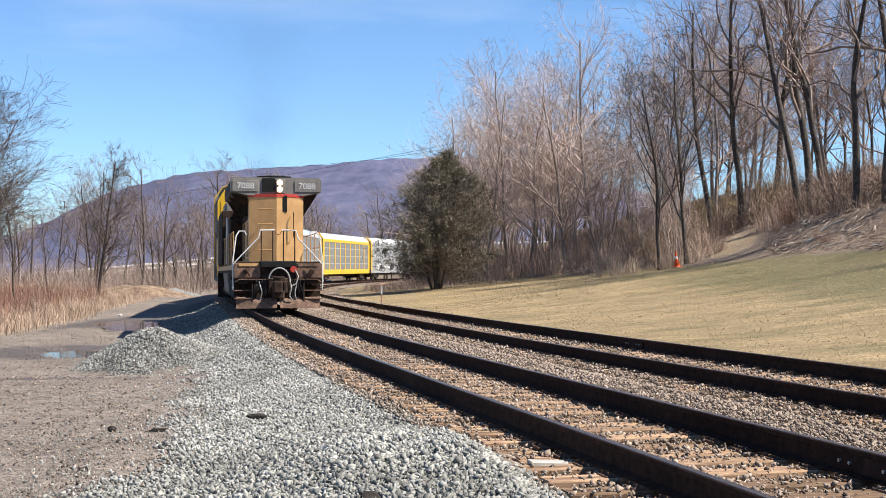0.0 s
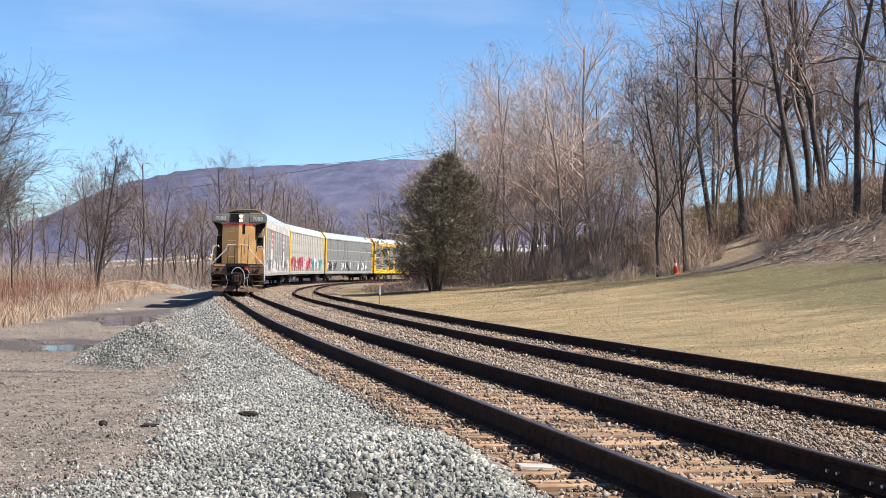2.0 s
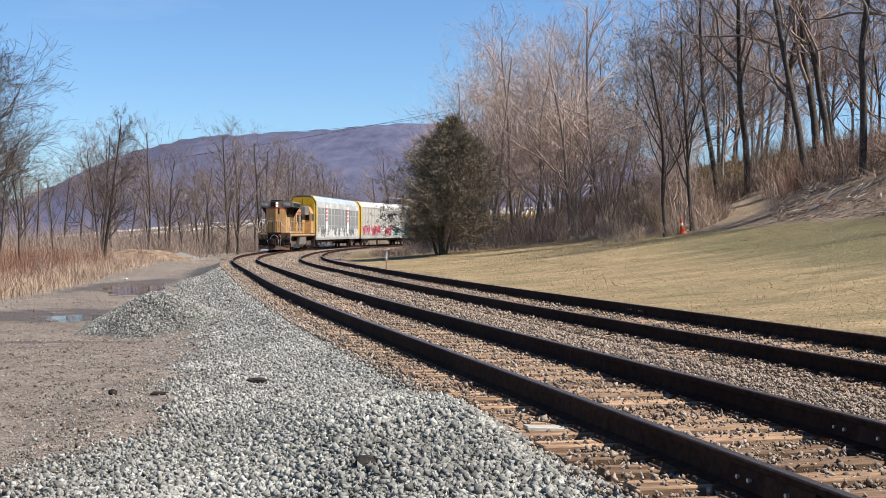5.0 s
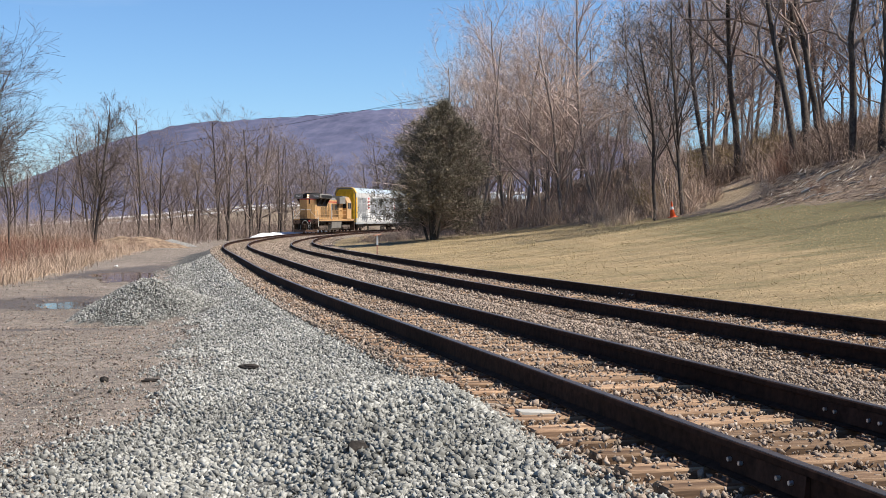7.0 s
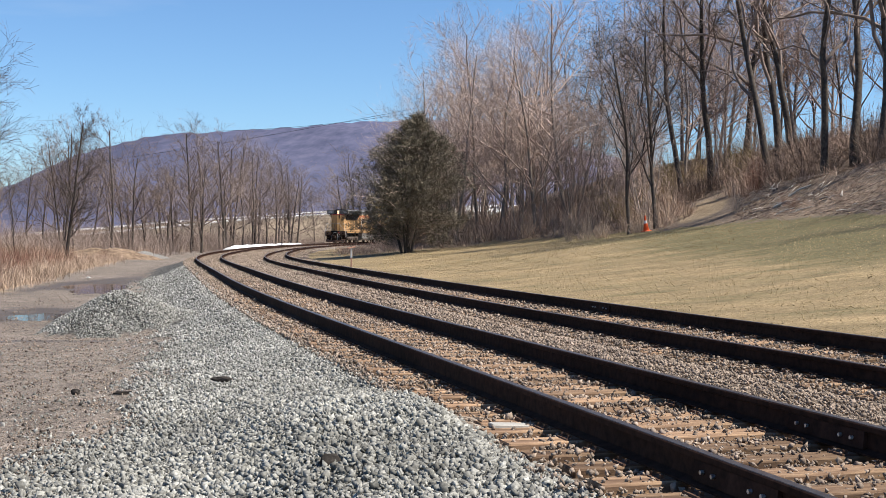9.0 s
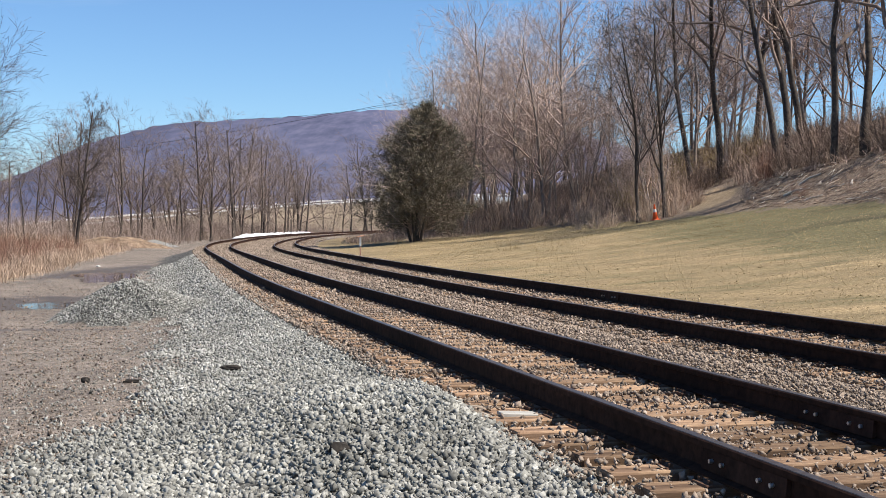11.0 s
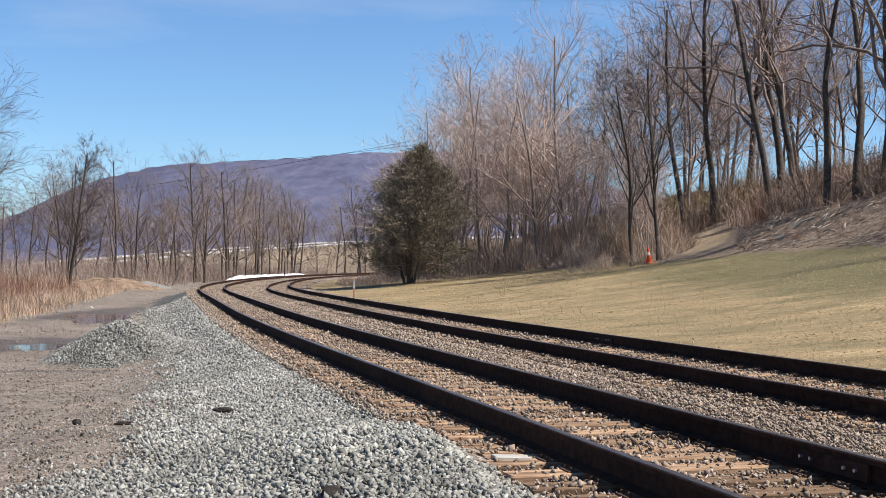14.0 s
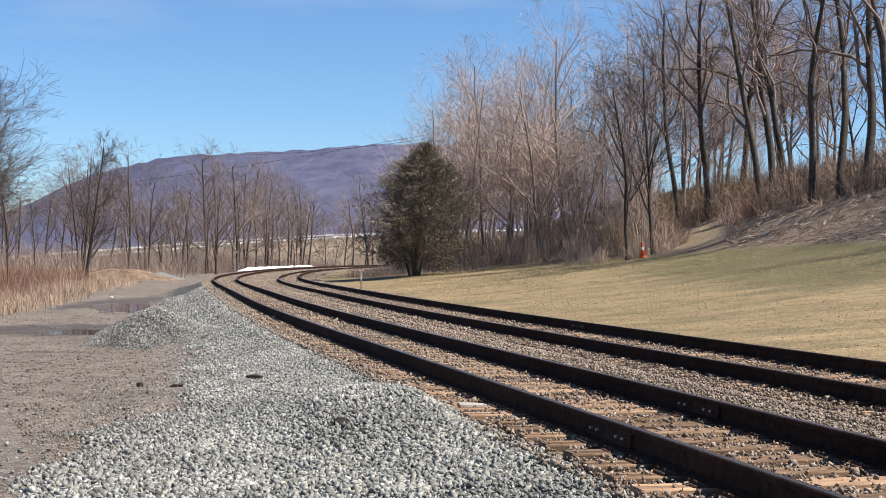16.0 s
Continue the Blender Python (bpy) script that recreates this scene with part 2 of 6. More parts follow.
# ---- geometry helpers ----
class Geo:
    """Vertices and faces of one mesh."""

    def __init__(self):
        self.v, self.f = [], []

    def add(self, vs, fs):
        n = len(self.v)
        self.v += [tuple(q) for q in vs]
        self.f += [tuple(n + i for i in q) for q in fs]
        return self

    def box(self, x0, x1, y0, y1, z0, z1, c=0.0):
        """A box with its upright and top edges chamfered by c."""
        if c <= 0:
            vs = [(x, y, z) for z in (z0, z1) for x, y in ((x0, y0), (x1, y0), (x1, y1), (x0, y1))]
            fs = [(3, 2, 1, 0), (4, 5, 6, 7), (0, 1, 5, 4), (1, 2, 6, 5), (2, 3, 7, 6), (3, 0, 4, 7)]
            return self.add(vs, fs)

        def ring(d, z):
            a, b, e, f = x0 + d, x1 - d, y0 + d, y1 - d
            k = c
            return [(a + k, e, z), (b - k, e, z), (b, e + k, z), (b, f - k, z), (b - k, f, z), (a + k, f, z), (a, f - k, z), (a, e + k, z)]
        rings = [ring(0, z0), ring(0, z1 - c), ring(c * 0.7, z1)]
        return self.loft(rings)

    def loft(self, rings, close=True):
        n = len(rings[0])
        vs = [q for r in rings for q in r]
        fs = []
        for k in range(len(rings) - 1):
            for i in range(n):
                j = (i + 1) % n
                fs.append((k * n + i, k * n + j, k * n + n + j, k * n + n + i))
        if close:
            fs.append(tuple(reversed(range(n))))
            fs.append(tuple(range((len(rings) - 1) * n, len(rings) * n)))
        return self.add(vs, fs)

    def prism(self, pts, axis, a, b):
        """A polygon in the plane across axis, drawn from a to b. pts: for x (y,z), for y (x,z), for z (x,y)."""
        def put(q, d):
            return (d, q[0], q[1]) if axis == "x" else (q[0], d, q[1]) if axis == "y" else (q[0], q[1], d)
        return self.loft([[put(q, a) for q in pts], [put(q, b) for q in pts]])

    def tube(self, pts, r, n=6, r2=None):
        pts = [Vector(q) for q in pts]
        r2 = r if r2 is None else r2
        rings = []
        side = None
        for i, q in enumerate(pts):
            d = (pts[min(i + 1, len(pts) - 1)] - pts[max(i - 1, 0)]).normalized()
            if side is None:
                side = d.cross(Vector((0.31, 0.17, 0.93)))
                if side.length < 0.1:
                    side = d.cross(Vector((1, 0, 0)))
            side = (side - d * side.dot(d)).normalized()
            up = d.cross(side)
            rr = r + (r2 - r) * i / max(1, len(pts) - 1)
            rings.append([q + (side * math.cos(2 * math.pi * k / n) + up * math.sin(2 * math.pi * k / n)) * rr for k in range(n)])
        return self.loft(rings)

    def disc(self, c, axis, r, half, n=16, r_in=None):
        a = {"x": Vector((half, 0, 0)), "y": Vector((0, half, 0)), "z": Vector((0, 0, half))}[axis]
        return self.tube([Vector(c) - a, Vector(c) + a], r, n, r if r_in is None else r_in)

    def moved(self, m):
        self.v = [tuple(m @ Vector(q)) for q in self.v]
        return self

    def mesh(self, name, material, smooth=False):
        me = bpy.data.meshes.new(name)
        me.from_pydata(self.v, [], self.f)
        me.materials.append(material)
        if smooth:
            me.polygons.foreach_set("use_smooth", [True] * len(me.polygons))
        me.update()
        return me


def part(name, geo, material, parent, label="", smooth=False, at=None):
    ob = new(name, geo.mesh(name, material, smooth) if isinstance(geo, Geo) else geo)
    ob.parent = parent
    if at is not None:
        ob.matrix_basis = at
    if label:
        ob["label"] = label
    return ob


def thing(name, label, category, group="", kind="", m=None):
    ob = new(name)
    ob.empty_display_size = 0.3
    if m is not None:
        ob.matrix_basis = m
    return tagged(ob, label, category, group, kind)


def single(name, geo, material, label, category, group="", kind="", m=None, smooth=False):
    ob = new(name, geo.mesh(name, material, smooth))
    if m is not None:
        ob.matrix_basis = m
    return tagged(ob, label, category, group, kind)


def array_mesh(name, verts, faces, materials, smooth=False):
    """A mesh from numpy arrays of verts (n,3) and equal-sized faces (m,k)."""
    me = bpy.data.meshes.new(name)
    me.vertices.add(len(verts))
    me.vertices.foreach_set("co", np.asarray(verts, np.float32).ravel())
    k = faces.shape[1]
    me.loops.add(faces.size)
    me.loops.foreach_set("vertex_index", faces.astype(np.int32).ravel())
    me.polygons.add(len(faces))
    me.polygons.foreach_set("loop_start", np.arange(0, faces.size, k, dtype=np.int32))
    me.polygons.foreach_set("loop_total", np.full(len(faces), k, np.int32))
    if smooth:
        me.polygons.foreach_set("use_smooth", np.ones(len(faces), bool))
    for m in materials:
        me.materials.append(m)
    me.update(calc_edges=True)
    return me


# ---- the line of the railway: the outer rail of the near track ----
STEP = 0.5
S = np.arange(-20, 560, STEP)
KN = [-20, 0, 15, 30, 45, 60, 75, 90, 105, 120, 140, 160, 200, 560]
KAP = [0.0, -0.0021, 0.0017, 0.0019, -0.0012, 0.0014, 0.0048, 0.0036, 0.0020, 0.0034, 0.0048, 0.0044, 0.0044, 0.0044]
kap = np.interp(S, KN, KAP)
i0 = int(round(20 / STEP))
TH = np.concatenate([[0], np.cumsum((kap[1:] + kap[:-1]) / 2 * STEP)])
TH += -0.2333 - TH[i0]
CX = np.concatenate([[0], np.cumsum(np.sin((TH[1:] + TH[:-1]) / 2) * STEP)])
CY = np.concatenate([[0], np.cumsum(np.cos((TH[1:] + TH[:-1]) / 2) * STEP)])
CX += 1.874 - CX[i0]
CY += 5.780 - CY[i0]
CZ = 0.517 * (np.clip(S - 40, 0, 220) / 100) ** 1.5
GAUGE, SPACING = 1.505, 4.367
FAR_RAIL = SPACING + GAUGE


def on_track(s, q, z=0.0):
    """The place q metres to the right of the outer rail at s along it, and the heading there."""
    x, y, t, zt = (float(np.interp(s, S, a)) for a in (CX, CY, TH, CZ))
    return Vector((x + q * math.cos(t), y - q * math.sin(t), zt + z)), t


def track_coords(x, y):
    """s and q of places, as arrays."""
    x, y = np.asarray(x, float), np.asarray(y, float)
    shp = x.shape
    x, y = x.ravel(), y.ravel()
    ss, qq = np.empty_like(x), np.empty_like(x)
    cx, cy, th, sv = CX[::4], CY[::4], TH[::4], S[::4]
    for a in range(0, len(x), 20000):
        b = slice(a, a + 20000)
        d = (x[b, None] - cx) ** 2 + (y[b, None] - cy) ** 2
        i = d.argmin(1)
        for _ in range(2):
            dx, dy = x[b] - np.interp(sv[i], S, CX), y[b] - np.interp(sv[i], S, CY)
        t = th[i]
        ss[b] = np.clip(sv[i] + dx * np.sin(t) + dy * np.cos(t), S[0], S[-1])
        qq[b] = dx * np.cos(t) - dy * np.sin(t)
    return ss.reshape(shp), qq.reshape(shp)


def sstep(a, b, v):
    t = np.clip((np.asarray(v, float) - a) / (b - a), 0, 1)
    return t * t * (3 - 2 * t)


_nz = np.random.RandomState(5)
_W = [(_nz.uniform(-1, 1, 2), _nz.uniform(0, 6.28)) for _ in range(24)]


def wobble(x, y, wave):
    """Smooth waves of about that length, between -1 and 1."""
    out = 0
    for (w, ph) in _W[:8]:
        n = w / np.hypot(*w)
        k = 2 * np.pi / wave * (0.6 + 0.8 * abs(w[0]))
        out = out + np.sin((x * n[0] + y * n[1]) * k + ph)
    return out / 5.0


EDGE_S = [-20, 10, 45, 70, 80, 88, 96, 115, 140, 200, 560]
EDGE_Q = [22, 20, 19, 20, 17.2, 12.5, 9.0, 8.2, 8, 8, 8]


def ground_z(x, y):
    s, q = track_coords(x, y)
    zt = np.interp(s, S, CZ)
    w = sstep(7, 24, s)
    a = np.clip(-q, 0, None)
    near = np.interp(a, [0, 0.8, 2.5, 5, 10, 30], [-0.25, -0.27, -0.36, -0.43, -0.52, -0.5])
    far = np.interp(a, [0, 0.7, 1.0, 1.8, 3.0, 14, 20, 40, 80], [-0.25, -0.27, -0.33, -0.73, -0.96, -0.92, -0.55, -0.25, 0.2])
    far = far + 0.55 * sstep(75, 130, s) * sstep(3, 9, a)
    pool = np.exp(-(((x + 10.3) / 1.5) ** 2 + ((y - 35.6) / 2.4) ** 2) ** 2) + np.exp(-(((x + 15.0 + 0.22 * (y - 59)) / 1.6) ** 2 + ((y - 59) / 9.0) ** 2) ** 2)
    left = near * (1 - w) + far * w - 0.07 * pool + wobble(x, y, 6.0) * 0.03 * sstep(2, 6, a)
    b = np.clip(q - FAR_RAIL, 0, None)
    edge = np.interp(s, EDGE_S, EDGE_Q)
    rise = np.interp(s, [-20, 46, 64, 560], [2.75, 2.70, 1.96, 1.96])
    lawn = -0.36 + rise * (np.clip(b, 0, 24) / 20) ** 1.4 + wobble(x, y, 14.0) * 0.06 * sstep(3, 8, b)
    lawn = np.where(b < 2, -0.25 + (lawn + 0.25) * sstep(0.5, 2, b), lawn)
    bh = np.interp(s, [-20, 52, 66, 80, 95, 120, 200, 560], [8.6, 8.4, 7.6, 6.2, 5.2, 4.4, 3.5, 3.5])
    bank = bh * sstep(-2, 25, b - edge) + 0.05 * np.clip(b - edge - 18, 0, 60)
    bank = bank + wobble(x, y, 5.0) * 0.25 * sstep(1, 6, b - edge)
    right = lawn + bank
    mid = -0.25 - 0.06 * np.clip(1 - np.abs(q - 2.9) / 1.2, 0, 1) - 0.10 * sstep(3.0, 3.8, q) * (1 - (q - SPACING) / GAUGE * (q > SPACING))
    z = np.where(q < 0, left, np.where(q > FAR_RAIL, right, mid))
    hw = np.hypot(x, y)
    z = z + zt * np.where(q < 0, 1 - 0.8 * sstep(4, 12, a), 1 - 0.5 * sstep(4, 20, b))
    return np.where(hw > 420, z * (1 - sstep(420, 900, hw)) + 2.0 * sstep(420, 900, hw), z)


def gz(x, y):
    return float(ground_z(np.array([x]), np.array([y]))[0])


# ---- ground: one sheet to the horizon ----
def axis_points(lo_far, lo, hi, step, hi_far, grow):
    mid = list(np.arange(lo, hi, step))
    a, d = [], step
    v = mid[-1]
    while v < hi_far:
        d *= grow
        v += d
        a.append(v)
    b, d, v = [], step, mid[0]
    while v > lo_far:
        d *= grow
        v -= d
        b.append(v)
    return np.array(b[::-1] + mid + a)


GRAY_S = [-20, -6, 2, 4.3, 6, 8, 15, 25, 40, 100, 560]
GRAY_Q = [-6.2, -5.0, -3.85, -3.4, -2.85, -2.5, -2.05, -1.9, -2.5, -2.8, -2.8]


def zones(x, y):
    s, q = track_coords(x, y)
    jit = wobble(x, y, 2.2) * 0.35
    gb = np.interp(s, GRAY_S, GRAY_Q)
    gray = sstep(-0.5, 0.5, q - gb + jit) * (1 - sstep(-0.9, -0.4, q))
    pile = np.hypot((x + 6.85) / 1.75, (y - 28.6) / 1.4)
    gray = np.maximum(gray, 1 - sstep(0.8, 1.15, pile + jit * 0.3))
    brown = sstep(-0.9, -0.4, q) * (1 - sstep(FAR_RAIL + 0.9, FAR_RAIL + 1.7, q + jit))
    b = q - FAR_RAIL
    edge = np.interp(s, EDGE_S, EDGE_Q)
    lawn = sstep(1.0, 2.2, b + jit) * (1 - sstep(-1.5, 1.0, b - edge + jit * 2))
    woods = sstep(-1.5, 1.0, b - edge + jit * 2)
    a = -q
    lb = np.interp(s, [-20, 20, 40, 60, 90, 130, 560], [15, 11, 9.2, 7.7, 7.7, 9.5, 12])
    straw = sstep(-1, 1, a - lb + jit * 2)
    path = np.exp(-(((x - 0.229 * y) / 1.7) ** 2 + ((y - 74) / 6.5) ** 2) ** 2)
    straw = np.maximum(straw, path)
    woods = woods * (1 - path)
    wet = np.exp(-(((x + 11.5) / 3.2) ** 2 + ((y - 36) / 4.5) ** 2) ** 2) + np.exp(-(((x + 15.5) / 2.2) ** 2 + ((y - 60) / 13) ** 2) ** 2)
    wet = wet + 1.1 * np.exp(-(((x + 7.6) / 1.9) ** 2 + ((y - 26.1 - 0.1 * (x + 7.9)) / 0.6) ** 2) ** 2) + 0.9 * np.exp(-(((x + 9.3) / 0.7) ** 2 + ((y - 25.8 + (x + 9.3)) / 0.4) ** 2) ** 2)
    # greener grass, also darkened where bank trees would shadow the lawn
    green_shade = sstep(7.0, 12.5, x + 0.05 * (y - 50)) * sstep(22, 36, y) * (1 - sstep(66, 84, y))
    return gray, lawn, woods, straw, wet * (1 - gray) * (1 - straw), brown, green_shade


def heaps(x, y):
    """Height of the tipped stone over the plain ground: the pile by the road and the low ridge on the shoulder."""
    pile = np.hypot((x + 6.85) / 1.65, (y - 28.8) / 1.5)
    z = 1.0 * np.clip(1.1 - np.sqrt(pile ** 2 + 0.02), 0, 1) * (1 + 0.08 * wobble(x, y, 1.0))
    ridge = np.hypot((x + 0.55 + 0.16 * (y - 9.3)) / np.where(x + 0.55 + 0.16 * (y - 9.3) < 0, 1.15, 2.2), (y - 9.3) / 2.8)
    z = z + 0.24 * np.clip(1 - ridge, 0, 1) * (1 + 0.3 * wobble(x, y, 1.1)) * sstep(0, 0.6, 1.1 - 0.14 * (y - 5.8) - x)
    return z + 0.014 * wobble(x, y, 0.8) * (np.hypot(x, y) < 60)


def build_ground():
    xs = axis_points(-4600, -12, 14, 0.36, 4600, 1.065)
    ys = axis_points(-4600, 4, 40, 0.40, 4800, 1.045)
    X, Y = np.meshgrid(xs, ys)
    Z = ground_z(X, Y)
    Z = Z + heaps(X, Y)
    nx, ny = len(xs), len(ys)
    idx = np.arange(nx * ny).reshape(ny, nx)
    F = np.stack([idx[:-1, :-1], idx[:-1, 1:], idx[1:, 1:], idx[1:, :-1]], -1).reshape(-1, 4)
    me = array_mesh("ground", np.stack([X, Y, Z], -1).reshape(-1, 3), F, [ground_material()], True)
    gr, la, wo, st, we, br, gn = zones(X, Y)
    one = np.ones_like(gr)
    for nm, cols in (("zone", (gr, la, wo, gn)), ("zone2", (st, we, br, one))):
        at = me.color_attributes.new(nm, "FLOAT_COLOR", "POINT")
        at.data.foreach_set("color", np.stack(cols, -1).astype(np.float32).ravel())
    return tagged(new("ground", me), "gravel lot, ballast shoulder, mown lawn and leaf-littered bank beside the line", "ground", kind="structure")


def ground_material():
    m = bpy.data.materials.new("ground")
    m.use_nodes = True
    nt = m.node_tree
    N, L = nt.nodes, nt.links
    b = N["Principled BSDF"]
    tc = N.new("ShaderNodeTexCoord")

    def nz(scale, detail=6, rough=0.65, stretch=None):
        n = N.new("ShaderNodeTexNoise")
        n.inputs["Scale"].default_value, n.inputs["Detail"].default_value, n.inputs["Roughness"].default_value = scale, detail, rough
        if stretch:
            mp = N.new("ShaderNodeMapping")
            mp.inputs["Scale"].default_value = stretch
            mp.vector_type = "TEXTURE"
            mp.inputs["Rotation"].default_value = (0, 0, radians(-6))
            L.new(tc.outputs["Object"], mp.inputs[0]), L.new(mp.outputs[0], n.inputs["Vector"])
        else:
            L.new(tc.outputs["Object"], n.inputs["Vector"])
        return n.outputs["Fac"]

    def mixc(a, c, f):
        x = N.new("ShaderNodeMix")
        x.data_type = "RGBA"
        L.new(f, x.inputs[0]), L.new(a, x.inputs[6]), L.new(c, x.inputs[7])
        return x.outputs[2]

    def col(f, stops, tone=0.74):
        r = ramp_node(nt, stops, tone)
        L.new(f, r.inputs[0])
        return r.outputs[0]

    def mul(c, f, lo, hi):
        mr = N.new("ShaderNodeMapRange")
        mr.inputs["From Min"].default_value, mr.inputs["From Max"].default_value = 0.3, 0.7
        mr.inputs["To Min"].default_value, mr.inputs["To Max"].default_value = lo, hi
        L.new(f, mr.inputs[0])
        v = N.new("ShaderNodeVectorMath")
        v.operation = "SCALE"
        L.new(c, v.inputs[0]), L.new(mr.outputs[0], v.inputs["Scale"])
        return v.outputs[0]

    fine, mid, big = nz(60, 6, 0.75), nz(3.0, 6), nz(0.25, 4)
    vor = N.new("ShaderNodeTexVoronoi")
    vor.inputs["Scale"].default_value = 17
    L.new(tc.outputs["Object"], vor.inputs["Vector"])
    sep = N.new("ShaderNodeSeparateColor")
    L.new(vor.outputs["Color"], sep.inputs[0])
    cell = sep.outputs[0]
    dirt = mul(mul(col(fine, [(0.37, (0.07, 0.052, 0.041)), (0.5, (0.23, 0.186, 0.152)), (0.64, (0.50, 0.445, 0.39))]), mid, 0.78, 1.16), big, 0.82, 1.12)
    dirt = mul(mul(mul(dirt, cell, 0.78, 1.12), nz(0.7, 6, 0.7), 0.70, 1.16), nz(9, 8, 0.8), 0.78, 1.18)
    # near-black stops put the shade between loose stones into the ground colour
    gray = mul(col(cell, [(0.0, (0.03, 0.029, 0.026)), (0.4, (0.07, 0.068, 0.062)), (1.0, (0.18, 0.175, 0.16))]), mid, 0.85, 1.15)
    brown = mul(col(cell, [(0.0, (0.06, 0.046, 0.035)), (0.4, (0.19, 0.148, 0.115)), (1.0, (0.43, 0.355, 0.28))]), mid, 0.8, 1.2)
    # drawn-out streaks in the colour imitate tree shadows across the lawn
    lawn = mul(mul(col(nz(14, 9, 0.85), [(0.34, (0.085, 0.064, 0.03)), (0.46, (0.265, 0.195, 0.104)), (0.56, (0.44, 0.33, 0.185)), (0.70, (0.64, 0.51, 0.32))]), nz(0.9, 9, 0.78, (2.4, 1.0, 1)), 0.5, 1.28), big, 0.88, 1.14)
    zg = N.new("ShaderNodeVertexColor")
    zg.layer_name = "zone"
    ga = N.new("ShaderNodeMath")
    ga.operation = "MULTIPLY_ADD"
    L.new(zg.outputs["Alpha"], ga.inputs[0])
    ga.inputs[1].default_value = 0.23
    L.new(nz(0.55, 9, 0.75, (3.2, 1.1, 1)), ga.inputs[2])
    green_shade = ga.outputs[0]
    # olive grass tone doubles as painted shadow streaks
    lawn = mixc(lawn, mul(col(nz(9, 9, 0.78), [(0.3, (0.05, 0.046, 0.020)), (0.5, (0.13, 0.116, 0.056)), (0.7, (0.25, 0.215, 0.11))]), mid, 0.85, 1.15), col(green_shade, [(0.50, (0, 0, 0)), (0.68, (0.92, 0.92, 0.92))], 1.0))
    woods = mul(mul(col(nz(7, 9, 0.8), [(0.36, (0.045, 0.031, 0.023)), (0.5, (0.185, 0.136, 0.10)), (0.64, (0.46, 0.36, 0.27))]), mid, 0.75, 1.25), big, 0.85, 1.15)
    straw = mul(mul(col(nz(6, 9, 0.8), [(0.34, (0.14, 0.098, 0.062)), (0.5, (0.31, 0.232, 0.148)), (0.66, (0.54, 0.43, 0.30))]), mid, 0.8, 1.2), big, 0.85, 1.15)
    wet = mul(col(fine, [(0.3, (0.05, 0.040, 0.034)), (0.7, (0.15, 0.125, 0.108))]), mid, 0.85, 1.15)
    z1, z2 = N.new("ShaderNodeVertexColor"), N.new("ShaderNodeVertexColor")
    z1.layer_name, z2.layer_name = "zone", "zone2"
    s1, s2 = N.new("ShaderNodeSeparateColor"), N.new("ShaderNodeSeparateColor")
    L.new(z1.outputs[0], s1.inputs[0]), L.new(z2.outputs[0], s2.inputs[0])

    def ragged(f):
        a = N.new("ShaderNodeMath")
        a.operation = "MULTIPLY_ADD"
        L.new(mid, a.inputs[0])
        a.inputs[1].default_value = 0.9
        L.new(f, a.inputs[2])
        r = N.new("ShaderNodeMapRange")
        r.interpolation_type = "SMOOTHSTEP"
        r.inputs["From Min"].default_value, r.inputs["From Max"].default_value = 0.80, 1.10
        L.new(a.outputs[0], r.inputs[0])
        return r.outputs[0]

    c = dirt
    wa = N.new("ShaderNodeMath")
    wa.operation = "MULTIPLY_ADD"
    L.new(nz(0.9, 6, 0.65, (1.6, 0.8, 1.0)), wa.inputs[0])
    wa.inputs[1].default_value = 2.4
    L.new(s2.outputs[1], wa.inputs[2])
    wr = N.new("ShaderNodeMapRange")
    wr.interpolation_type = "SMOOTHSTEP"
    wr.inputs["From Min"].default_value, wr.inputs["From Max"].default_value = 1.80, 2.0
    L.new(wa.outputs[0], wr.inputs[0])
    wetf = wr.outputs[0]
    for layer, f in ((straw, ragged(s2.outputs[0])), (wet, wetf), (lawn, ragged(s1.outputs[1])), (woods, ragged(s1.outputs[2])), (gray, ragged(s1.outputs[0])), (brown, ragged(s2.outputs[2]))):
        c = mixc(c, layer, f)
    L.new(c, b.inputs["Base Color"])
    b.inputs["Roughness"].default_value = 0.95
    b.inputs["Specular IOR Level"].default_value = 0.2
    rr = N.new("ShaderNodeMapRange")
    rr.inputs["To Min"].default_value, rr.inputs["To Max"].default_value = 0.95, 0.6
    L.new(wetf, rr.inputs[0]), L.new(rr.outputs[0], b.inputs["Roughness"])
    bp = N.new("ShaderNodeBump")
    bp.inputs["Strength"].default_value, bp.inputs["Distance"].default_value = 0.8, 0.014
    ad = N.new("ShaderNodeMath")
    ad.operation = "ADD"
    L.new(fine, ad.inputs[0]), L.new(vor.outputs["Distance"], ad.inputs[1])
    L.new(ad.outputs[0], bp.inputs["Height"]), L.new(bp.outputs[0], b.inputs["Normal"])
    return m


build_ground()


# ---- tracks ----
RAIL_PROFILE = [(-0.076, -0.186), (0.076, -0.186), (0.076, -0.175), (0.012, -0.158), (0.009, -0.052), (0.036, -0.042), (0.037, -0.008), (0.030, -0.0015)]


